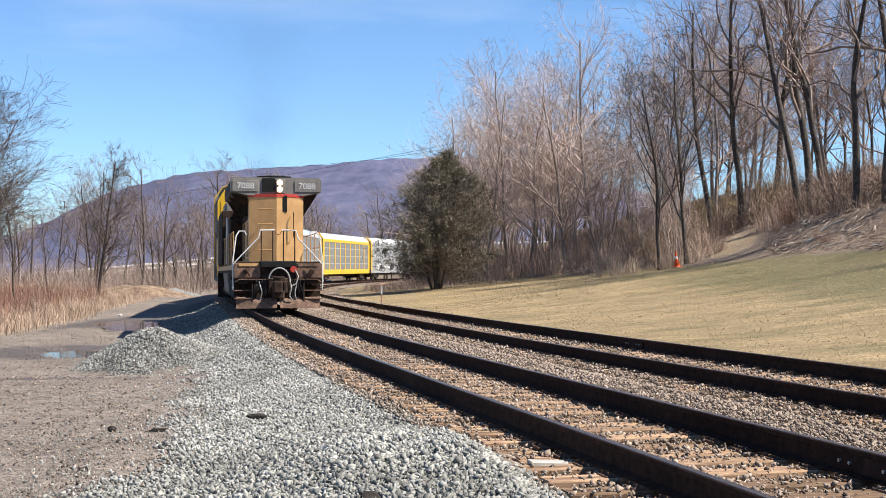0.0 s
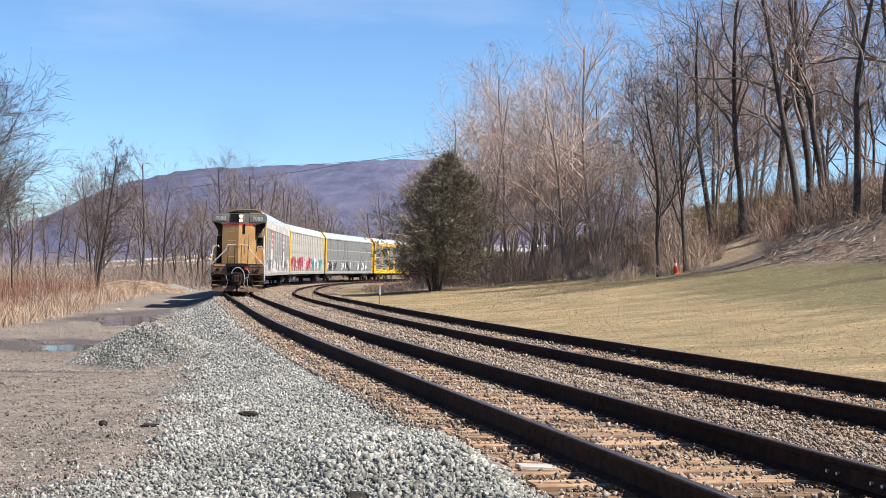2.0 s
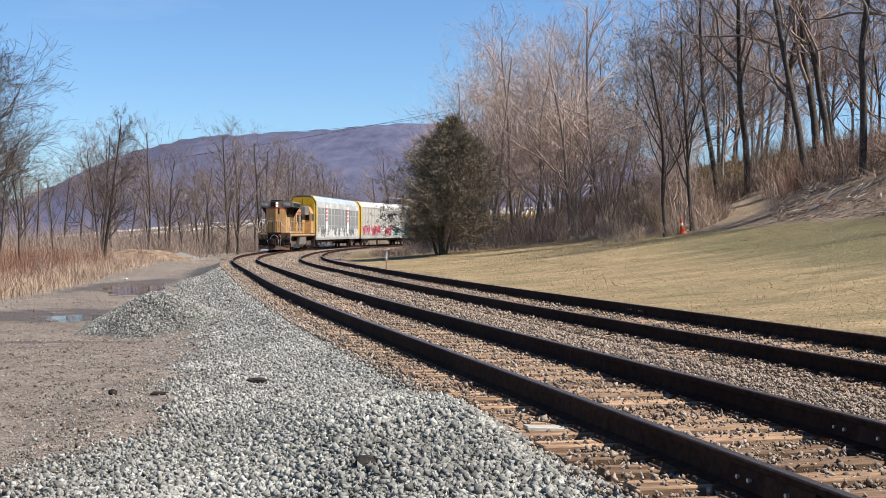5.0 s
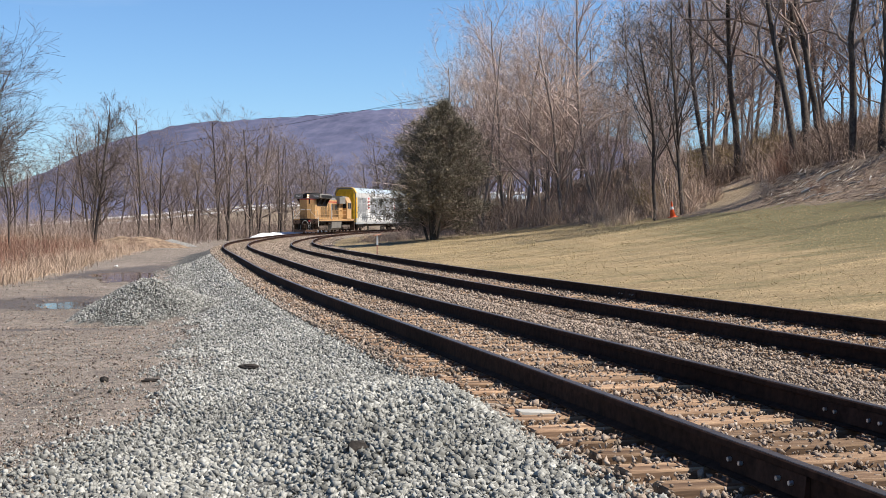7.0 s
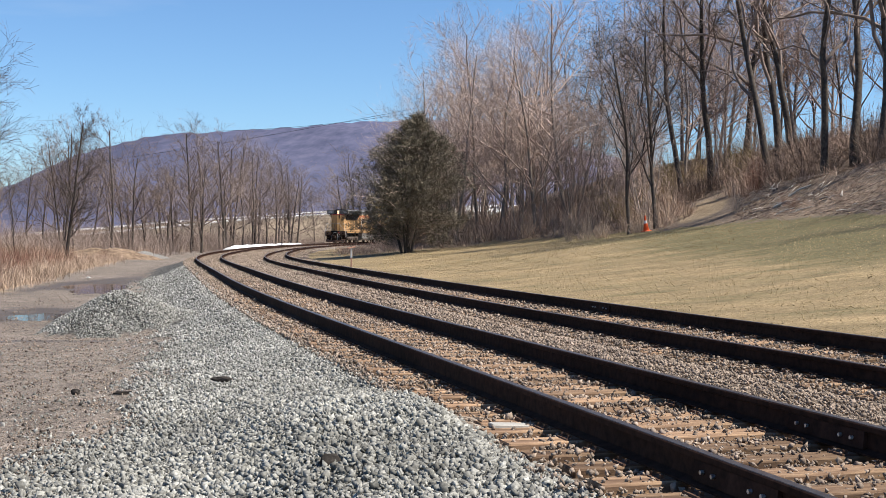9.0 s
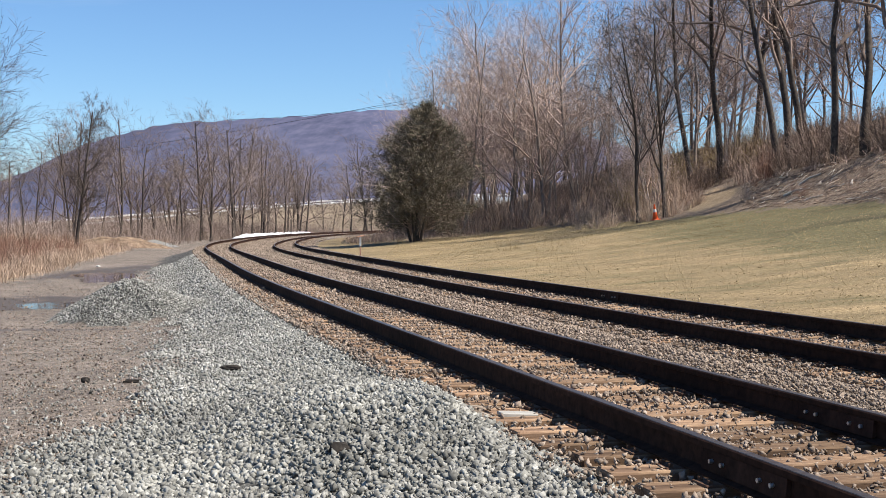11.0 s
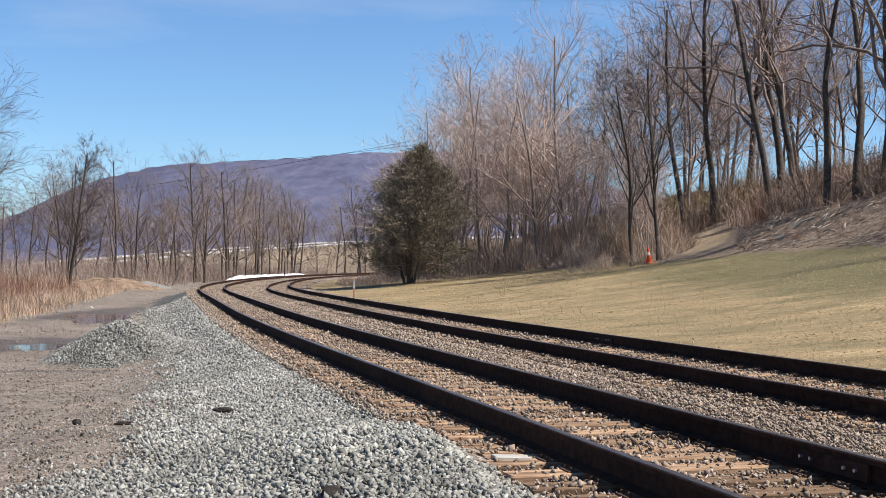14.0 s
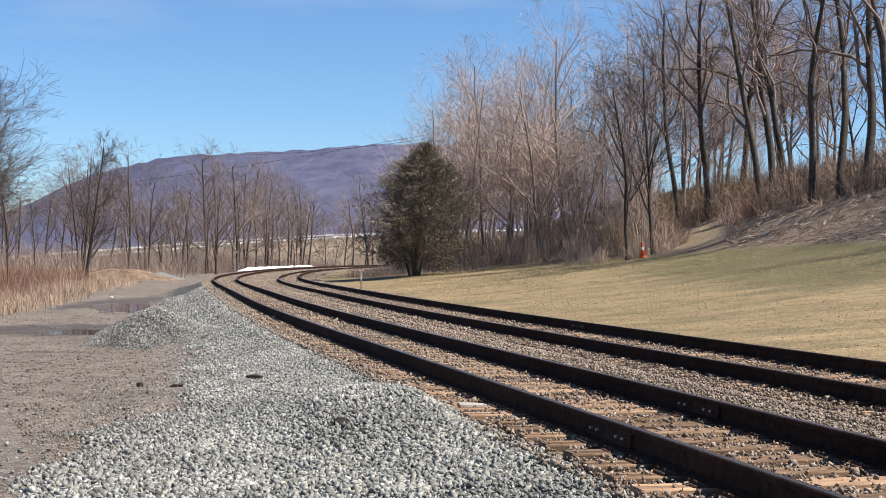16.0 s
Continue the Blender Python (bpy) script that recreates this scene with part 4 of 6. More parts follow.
    # roof, exhaust, inverter cabinet
    part("hood_roof", Geo().prism([(-0.95, 4.02), (0.95, 4.02), (0.70, 4.26), (-0.70, 4.26)], "y", 7.9, 16.6), M["grey"], lo)
    part("exhaust_stack", Geo().box(-0.30, 0.30, 9.4, 10.3, 4.26, 4.5, 0.04), M["black"], lo)
    part("brake_cabinet", Geo().box(-1.35, 1.35, 13.2, 16.6, 3.55, 4.42, 0.06), M["grey"], lo)
    # near-black cabinet colour stands for shade on the hood's left side
    part("inverter_cabinet", Geo().box(-1.55, -0.95, 11.5, 16.5, 1.66, 3.95, 0.03), M["under"], lo, "equipment cabinet coloured dark for the hood's shaded side")
    part("filter_cabinet", Geo().box(-1.40, -0.95, 6.0, 11.4, 1.66, 3.4, 0.03), M["under"], lo, "equipment cabinet coloured dark for the hood's shaded side")
    part("side_mirror", Geo().box(-1.72, -1.60, 16.7, 16.8, 3.2, 3.7, 0.02), M["galv"], lo, "small pale mirror")
    # cab and nose
    cabsec = [(-1.58, 1.66), (1.56, 1.66), (1.56, 3.75), (1.26, 4.42), (0.8, 4.52), (-0.8, 4.52), (-1.26, 4.42), (-1.58, 3.75)]
    cab = part("cab", Geo().prism(cabsec, "y", 16.6, 19.3), M["yellow"], lo)
    part("cab_roof", Geo().prism([(-1.25, 4.43), (1.25, 4.43), (0.82, 4.57), (-0.82, 4.57)], "y", 16.5, 19.5), M["grey"], cab)
    for sx in (-1, 1):
        x0, x1 = sorted((sx * 1.55, sx * 1.60))
        for y in (17.0, 18.1):
            part("window", Geo().box(x0, x1, y, y + 0.85, 3.0, 3.68, 0.02), M["black"], cab, "dark cab side window")
            part("window_frame", Geo().box(min(x0, x1) + 0.004, max(x0, x1) - 0.006, y - 0.07, y + 0.92, 2.93, 3.75, 0.02), M["grey"], cab)
        part("rear_window", Geo().box(min(sx * 1.0, sx * 1.42), max(sx * 1.0, sx * 1.42), 16.57, 16.61, 3.0, 3.7, 0.01), M["black"], cab)
    part("nose", Geo().prism([(19.3, 1.66), (21.4, 1.66), (21.4, 2.6), (19.9, 3.05), (19.3, 3.2)], "x", -1.05, 1.05), M["yellow"], lo)
    part("front_pilot", Geo().box(-1.45, 1.45, 21.6, 21.9, 0.15, 1.6, 0.03), M["under"], lo)
    part("coupler", Geo().box(-0.16, 0.16, 21.7, 22.4, 0.72, 1.02, 0.04), M["under"], lo)
    # tanks
    tank = [(-1.35, 0.55), (-1.05, 0.28), (1.05, 0.28), (1.35, 0.55), (1.42, 1.32), (-1.42, 1.32)]
    part("fuel_tank", Geo().prism(tank, "y", 8.2, 13.8), M["grey"], lo, "grey slung fuel tank")
    for sx in (-1, 1):
        part("air_reservoir", Geo().disc((sx * 1.15, 7.4, 1.12), "y", 0.18, 0.7, 12), M["under"], lo)
    for y in (4.55, 17.75):
        truck(lo, y, 3, 1.95)
    # white hand rails of the end platform and along the walkways
    for sx in (-1, 1):
        a = [(sx * 1.50, 0.50, 0.75), (sx * 1.52, 0.50, 1.65), (sx * 1.40, 0.55, 2.55), (sx * 1.30, 0.62, 2.72), (sx * 1.12, 0.62, 2.72), (sx * 1.06, 0.62, 2.60)]
        part("hand_rail", bar_rail(a, 0.023), M["white"], lo, "white tubular step rail")
        b = [(sx * 1.50, 0.47, 0.80), (sx * 1.49, 0.45, 1.62), (sx * 0.66, 0.45, 2.50), (sx * 0.60, 0.45, 2.75), (sx * 0.12, 0.45, 2.76)]
        part("hand_rail", bar_rail(b, 0.023), M["white"], lo, "white tubular step rail")
        for x in (0.18, 0.56):
            part("rail_post", bar_rail([(sx * x, 0.47, 1.66), (sx * x, 0.47, 2.76)], 0.022), M["under"], lo)
        part("hand_rail", bar_rail([(sx * 1.46, 1.1, 2.72), (sx * 1.46, 16.4, 2.72)], 0.018), M["yellow"], lo)
        part("hand_rail", bar_rail([(sx * 1.46, 1.1, 2.2), (sx * 1.46, 16.4, 2.2)], 0.014), M["yellow"], lo)
        for k in range(11):
            y = 1.1 + 1.53 * k
            part("rail_post", bar_rail([(sx * 1.46, y, 1.62), (sx * 1.46, y, 2.72)], 0.018), M["yellow"], lo)
        part("sill_stripe", Geo().box(min(sx * 1.45, sx * 1.47), max(sx * 1.45, sx * 1.47), 1.2, 21.4, 1.42, 1.60), M["yellow"], lo)
    part("chain", bar_rail([(-0.12 + 0.024 * k, 0.45, 2.72 - 0.12 * math.sin(k / 10 * math.pi)) for k in range(11)], 0.012), M["under"], lo)
    return lo


def build_smoke():
    """Three drifting clouds of fine soot over the exhaust stack: cloud, lag in seconds, height over the rails."""
    out = []
    rnd = np.random.RandomState(6)
    for n, size, lag, high in ((3600, 0.45, 0.02, 5.6), (11000, 0.85, 0.07, 7.4), (16000, 1.35, 0.13, 10.0)):
        c = rnd.normal(0, 1, (n, 3)) * np.array([0.75, 1.0, 0.85]) * size
        V = c[:, None, :] + rnd.normal(0, 0.007, (n, 3, 3))
        ob = new("exhaust_smoke", array_mesh("exhaust_smoke", V.reshape(-1, 3), np.arange(3 * n).reshape(n, 3), [M["soot_fleck"]]))
        tagged(ob, "thin dark diesel exhaust smoke over the locomotive", "smoke", "exhaust smoke", kind="stuff")
        out.append((ob, lag, high))
    return out


def graffiti(parent, x, y0, y1, z0, z1, colours, seed):
    """Spray-painted strokes, as flat ribbons on the panel."""
    rnd = random.Random(seed)
    y = y0
    while y < y1:
        w = rnd.uniform(0.6, 1.1)
        geo = Geo()
        pts = [(y + w * rnd.uniform(-0.1, 1.1), z0 + (z1 - z0) * rnd.uniform(0, 1)) for _ in range(10)]
        vs = []
        for k in range(10):
            (a, c), (b, d) = pts[max(0, k - 1)], pts[min(9, k + 1)]
            ll = math.hypot(b - a, d - c) + 1e-6
            ny, nz = -(d - c) / ll * 0.08, (b - a) / ll * 0.08
            vs += [(x + 0.0006 * k, pts[k][0] + ny, pts[k][1] + nz), (x + 0.0006 * k, pts[k][0] - ny, pts[k][1] - nz)]
        geo.add(vs, [(2 * k, 2 * k + 1, 2 * k + 3, 2 * k + 2) for k in range(9)])
        part("graffiti_stroke", geo, rnd.choice(colours), parent, "spray-painted scrawl")
        y += w * 0.72


def spray(name, c):
    return material(name, [(0.3, g(0.8, c)), (0.7, c)], 5, 4, 0.6, 0, 0, 0.01, 0.15, 1.0)


SPRAY = {"pink": spray("pink_spray", (0.62, 0.08, 0.20)), "red": spray("red_spray", (0.50, 0.05, 0.05)), "teal": spray("teal_spray", (0.05, 0.34, 0.38)), "white": M["white"], "grey": spray("grey_spray", (0.18, 0.19, 0.20)), "dark": spray("dark_spray", (0.05, 0.05, 0.07))}
CAR_LEN = 27.2


def build_autorack(label, frame_mat, panel_mat, rows, cols, end_mat, logo=None, tags=(), post_half=0.05, rail_h=0.10, roof_mat=None):
    """A closed car carrier; its near end is at the origin, and it runs along y."""
    ca = thing("autorack_car", label, "freight car", "car carriers of the train")
    body = Geo().prism([(-1.44, 1.12), (1.44, 1.12), (1.44, 5.12), (1.05, 5.66), (0.75, 5.78), (-0.75, 5.78), (-1.05, 5.66), (-1.44, 5.12)], "y", 0.45, CAR_LEN - 0.45)
    bd = part("body", body, panel_mat, ca)
    rf = [(-1.47, 5.10), (-1.47, 5.16), (-1.08, 5.70), (-0.77, 5.82), (0.77, 5.82), (1.08, 5.70), (1.47, 5.16), (1.47, 5.10), (1.44, 5.10), (1.05, 5.665), (0.75, 5.785), (-0.75, 5.785), (-1.05, 5.665), (-1.44, 5.10)]
    ro = Geo().prism(rf, "y", 0.40, CAR_LEN - 0.40)
    roof_mat = roof_mat or M["roof"]
    roof = part("roof", ro, roof_mat, ca, "pale ribbed metal roof")
    for k in range(15):
        y = 1.2 + k * 1.77
        part("roof_rib", Geo().prism([(1.46, 5.17), (1.07, 5.715), (0.76, 5.835), (-0.76, 5.835), (-1.07, 5.715), (-1.46, 5.17), (-1.46, 5.20), (-1.07, 5.745), (-0.76, 5.865), (0.76, 5.865), (1.07, 5.745), (1.46, 5.20)], "y", y, y + 0.08), roof_mat, roof)
    for y0, y1 in ((0.30, 0.85), (CAR_LEN - 0.85, CAR_LEN - 0.30)):
        part("end_hood", Geo().prism([(a * 1.012, (z - 5.10) * 1.03 + 5.10) for a, z in rf], "y", y0, y1), end_mat, ca, "yellow rim round the roof's end")
    for y0, y1 in ((0.28, 0.46), (CAR_LEN - 0.46, CAR_LEN - 0.28)):
        end = part("end_door", Geo().prism([(-1.32, 1.2), (1.32, 1.2), (1.32, 5.0), (0.98, 5.58), (-0.98, 5.58), (-1.32, 5.0)], "y", y0, y1), end_mat, ca, "ribbed yellow end doors")
        yy = y0 - 0.03 if y0 < 1 else y1
        for k in range(5):
            x = -1.1 + 0.55 * k
            part("door_rib", Geo().box(x - 0.05, x + 0.05, yy, yy + 0.03, 1.25, 5.0), end_mat, end)
        part("door_seam", Geo().box(-0.02, 0.02, yy - 0.004, yy + 0.034, 1.25, 5.4), M["black"], end)
    part("side_sill", Geo().box(-1.50, 1.50, 0.35, CAR_LEN - 0.35, 0.92, 1.14, 0.02), frame_mat if end_mat is frame_mat else M["galv"], ca)
    part("centre_sill", Geo().box(-0.3, 0.3, 0.1, CAR_LEN - 0.1, 0.62, 0.95, 0.02), M["under"], ca)
    panel = Geo()
    pw = (CAR_LEN - 1.9) / cols
    ph = 3.7 / rows
    panel.box(0, 0.02, 0.05, pw - 0.05, 0.03, ph - 0.03)
    pm = panel.mesh("side_panel", panel_mat)
    post = Geo().box(0, 0.055, -post_half, post_half, 1.14, 5.10).mesh("side_post", frame_mat)
    for sx in (-1, 1):
        for c in range(cols):
            y = 0.95 + c * pw
            for r in range(rows):
                z = 1.28 + r * ph
                m = pose(1.44, y, z) if sx > 0 else pose(-1.46, y, z)
                part("side_panel", pm, None, bd, at=m)
        for c in range(cols + 1):
            y = 0.95 + c * pw
            part("side_post", post, None, bd, at=pose(1.44 if sx > 0 else -1.495, y, 0))
        for r in range(1, rows):
            z = 1.28 + r * ph
            x0, x1 = sorted((sx * 1.44, sx * 1.478))
            part("mid_rail", Geo().box(x0, x1, 0.95, CAR_LEN - 0.95, z - 0.05, z + 0.05), M["galv"], bd)
        for z in (1.14, 5.02):
            x0, x1 = sorted((sx * 1.44, sx * 1.50))
            part("side_rail", Geo().box(x0, x1, 0.45, CAR_LEN - 0.45, z + 0.10 - rail_h if z > 3 else z, z + 0.10 if z > 3 else z + rail_h), frame_mat, bd)
        x0, x1 = sorted((sx * 1.44, sx * 1.497))
        for y in (0.45, CAR_LEN - 0.95):
            part("corner_panel", Geo().box(x0, x1, y, y + 0.5, 1.14, 5.10), end_mat if end_mat is frame_mat or y < 1 else end_mat, bd)
        for y in (0.62, CAR_LEN - 0.62):
            for z in np.arange(1.4, 4.9, 0.38):
                part("ladder_rung", bar_rail([(sx * 1.52, y - 0.2, z), (sx * 1.52, y + 0.2, z)], 0.012, 4), frame_mat, bd)
    if logo is not None:
        for y in (5.4, 18.2):
            part("emblem", Geo().box(1.50, 1.515, y, y + 1.2, 1.6, 4.9), M["white"], bd, "white panel")
            for k in range(4):
                part("emblem_bar", Geo().box(1.515, 1.525, y + 0.25, y + 0.95, 3.0 + 0.42 * k, 3.27 + 0.42 * k), logo, bd, "red lettering bar")
    for y0, y1, z0, z1, cols_, seed in tags:
        graffiti(bd, 1.512, y0, y1, z0, z1, [SPRAY[c] for c in cols_], seed)
    for y in (3.6, CAR_LEN - 3.6):
        truck(ca, y, 2, 1.75)
    for y in (0.0, CAR_LEN - 0.35):
        part("coupler", Geo().box(-0.14, 0.14, y - 0.2, y + 0.5, 0.72, 1.0, 0.03), M["under"], ca)
    return ca


loco = build_locomotive()
smoke = build_smoke()
cars = [
    build_autorack("silver-white autorack with grey screens, red lettering and yellow ends", M["galv_light"], M["screen"], 3, 13, M["caryellow"], M["red"], ((1.3, 9.0, 1.2, 2.3, ("grey", "white", "grey"), 12), (9.5, 25.0, 1.2, 2.3, ("white", "grey", "white", "grey"), 13)), 0.16, 0.62, M["roof_blue"]),
    build_autorack("cream-white autorack with pink and teal spray-painted scrawl", M["cream"], M["cream"], 4, 18, M["caryellow"], None, ((1.2, 16.0, 1.25, 2.75, ("pink", "red", "pink", "white", "red"), 2), (16.2, 24.0, 1.3, 2.7, ("teal", "teal", "white"), 3)), 0.05, 0.10, M["roof_cream"]),
    build_autorack("grey autorack with pale spray-painted scrawl low on its side", M["galv"], M["panel_dark"], 3, 14, M["caryellow"], None, ((1.0, 5.0, 1.3, 2.4, ("white", "dark"), 5), (8.0, 13.0, 1.3, 2.4, ("white", "dark"), 6), (17.0, 23.0, 1.3, 2.4, ("white", "grey"), 7)), 0.05, 0.10, M["roof_blue"]),
    build_autorack("bright yellow autorack with dark grey screens", M["caryellow"], M["panel_dark"], 4, 9, M["caryellow"], None, (), 0.20, 0.34),
    build_autorack("weathered white autorack with grey screens", M["cream"], M["galv"], 3, 14, M["caryellow"], None, ((2.0, 9.0, 1.3, 2.3, ("white", "grey"), 9),)),
    build_autorack("silver autorack with grey screens and yellow ends", M["galv"], M["screen"], 3, 12, M["caryellow"]),
]


def train_s(t):
    """Where the trailing end of the locomotive is along the line."""
    return 36.85 + 14.65 * t + 0.0375 * t * t


def ride(s, length, a, b):
    """The pose of a vehicle whose end is at s and whose bogies are at a and b."""
    p0, _ = on_track(s + a, GAUGE / 2)
    p1, _ = on_track(s + b, GAUGE / 2)
    d = p1 - p0
    yaw = math.degrees(math.atan2(-d.x, d.y))
    pit = math.degrees(math.atan2(d.z, math.hypot(d.x, d.y)))
    o = p0 - d.normalized() * a
    return pose(o.x, o.y, o.z, pit, 0, yaw)


def motions():
    times = [0.5 * k for k in range(33)]
    walk(loco, [(t, ride(train_s(t), 22.3, 4.5, 17.8)) for t in times])
    for ob, lag, high in smoke:
        rows = []
        for t in times:
            p, d = on_track(train_s(t) + 9.8 - lag * 14.0, GAUGE / 2, high)
            rows.append((t, pose(p.x, p.y, p.z, 0, 0, -math.degrees(d) + 25 * t)))
        walk(ob, rows)
    for k, rack in enumerate(cars):
        walk(rack, [(t, ride(train_s(t) + 22.5 + 27.6 * k, CAR_LEN, 3.6, CAR_LEN - 3.6)) for t in times])
    rows = []
    for t in times:
        p, d = on_highway(max(0.5, min(280.0, 62.5 + (t - 3.0) * 35.0)))
        yaw = math.degrees(math.atan2(-d.x, d.y))
        rows.append((t, pose(p.x - 0.0, p.y, p.z, 0, 0, yaw) @ Matrix.Translation((-4.0, 0, 0.02))))
    walk(car, rows)
    # rolling wheels
    for ob, y, r in WHEELS:
        walk(ob, [(k / 30, pose(0, y, r, -math.degrees((train_s(k / 30) - train_s(0)) / r), 0, 0)) for k in range(481)])


# ---- trees ----
class Limbs:
    """Tapered tubes gathered into arrays, quads only."""

    def __init__(self):
        self.v, self.f, self.n = [], [], 0

    def tube(self, pts, radii, sides):
        pts, radii = np.asarray(pts, float), np.asarray(radii, float)
        d = np.gradient(pts, axis=0)
        d /= np.linalg.norm(d, axis=1, keepdims=True) + 1e-9
        ref = np.array([0.3, 0.9, 0.2]) if abs(d[0][2]) > 0.7 else np.array([0.1, 0.2, 0.97])
        u = np.cross(d, ref)
        u /= np.linalg.norm(u, axis=1, keepdims=True) + 1e-9
        w = np.cross(d, u)
        a = np.arange(sides) * 2 * np.pi / sides
        ring = pts[:, None, :] + radii[:, None, None] * (np.cos(a)[None, :, None] * u[:, None, :] + np.sin(a)[None, :, None] * w[:, None, :])
        k, n = len(pts), sides
        i = np.arange(k - 1)[:, None] * n + np.arange(n)[None]
        j = np.arange(k - 1)[:, None] * n + (np.arange(n)[None] + 1) % n
        self.v.append(ring.reshape(-1, 3))
        self.f.append((np.stack([i, j, j + n, i + n], -1) + self.n).reshape(-1, 4))
        self.n += k * n

    def twig(self, pts, radii, rnd):
        """The finest twigs: narrow blades turned at random."""
        pts = np.asarray(pts, float)
        u = np.cross(pts[-1] - pts[0], rnd.normal(0, 1, 3))
        u = u / (np.linalg.norm(u) + 1e-9)
        w = u[None] * (np.asarray(radii) * 1.1)[:, None]
        k = len(pts)
        i = np.arange(k - 1) * 2
        self.v.append(np.stack([pts - w, pts + w], 1).reshape(-1, 3))
        self.f.append(np.stack([i, i + 1, i + 3, i + 2], -1) + self.n)
        self.n += 2 * k

    def mesh(self, name, mat):
        return array_mesh(name, np.concatenate(self.v), np.concatenate(self.f), [mat], True)


def unit(v):
    return v / (np.linalg.norm(v) + 1e-9)


def grow(rnd, p, d, length, r, level, spec, trunk, crown):
    """One limb and all that grows from it."""
    segs = (9, 6, 4, 2, 1)[level]
    wig = spec["wiggle"] * (0.35, 0.8, 1.0, 1.2, 1.2)[level]
    pts, q = [p], p.copy()
    dirs_ = [d]
    for k in range(segs):
        d = unit(d + rnd.normal(0, wig, 3) + np.array([0, 0, spec["lift"][level]]))
        q = q + d * length / segs
        pts.append(q), dirs_.append(d)
    tip = (0.32, 0.22, 0.3, 0.4, 0.6)[level]
    rad = np.linspace(1, tip, segs + 1) ** (0.9 if level else 1.0) * r
    if level == 0:
        rad[0] *= 1.35
    if level < 3:
        (trunk if level == 0 else crown).tube(pts, np.maximum(rad, spec["twig"]), (8, 5, 3)[level])
    else:
        crown.twig(pts, np.maximum(rad, spec["twig"]), rnd)
    if level >= spec["levels"]:
        return
    n = max(1, int(spec["kids"][level] * rnd.uniform(0.8, 1.2)))
    for k in range(n):
        f = spec["bare"] + (1 - spec["bare"]) * (k + rnd.uniform(0, 1)) / n if level == 0 else rnd.uniform(0.2, 1.0)
        i = min(segs - 1, int(f * segs))
        base = pts[i] + (pts[i + 1] - pts[i]) * (f * segs - i)
        ax = dirs_[min(segs, i + 1)]
        side = unit(np.cross(ax, rnd.normal(0, 1, 3)))
        ang = radians(rnd.uniform(*spec["angle"][level]))
        nd = unit(ax * math.cos(ang) + side * math.sin(ang))
        if level == 0:
            ll = spec["limb"] * length * (1.15 - 0.75 * (f - spec["bare"]) / (1.01 - spec["bare"])) * rnd.uniform(0.7, 1.2)
        else:
            ll = length * rnd.uniform(0.36, 0.72)
        rr = max(spec["twig"], min(0.62 * np.interp(f, [0, 1], [r, r * tip]), ll * spec["thick"] + 0.005))
        grow(rnd, base, nd, ll, rr, level + 1, spec, trunk, crown)


def tree_spec(**kw):
    s = dict(wiggle=0.12, lift=(0.05, 0.13, 0.10, 0.06, 0.02), kids=(15, 8, 6, 5), bare=0.20, angle=((30, 52), (22, 45), (20, 48), (20, 55)), limb=0.42, twig=0.006, levels=4, thick=0.032)
    s.update(kw)
    return s


def make_tree(seed, height, radius, spec, bark, twig, stems=1):
    """Trunk and crown meshes of a bare tree."""
    rnd = np.random.RandomState(seed)
    trunk, crown = Limbs(), Limbs()
    for k in range(stems):
        a = rnd.uniform(0, 6.28)
        d = unit(np.array([math.cos(a) * 0.16 * (stems > 1) + rnd.normal(0, 0.03), math.sin(a) * 0.16 * (stems > 1) + rnd.normal(0, 0.03), 1.0]))
        grow(rnd, np.array([0.25 * math.cos(a) * (stems > 1), 0.25 * math.sin(a) * (stems > 1), -0.35]), d, height * rnd.uniform(0.85, 1.0) * 0.94, radius, 0, spec, trunk, crown)
    return trunk.mesh("trunk", bark), crown.mesh("crown", twig)


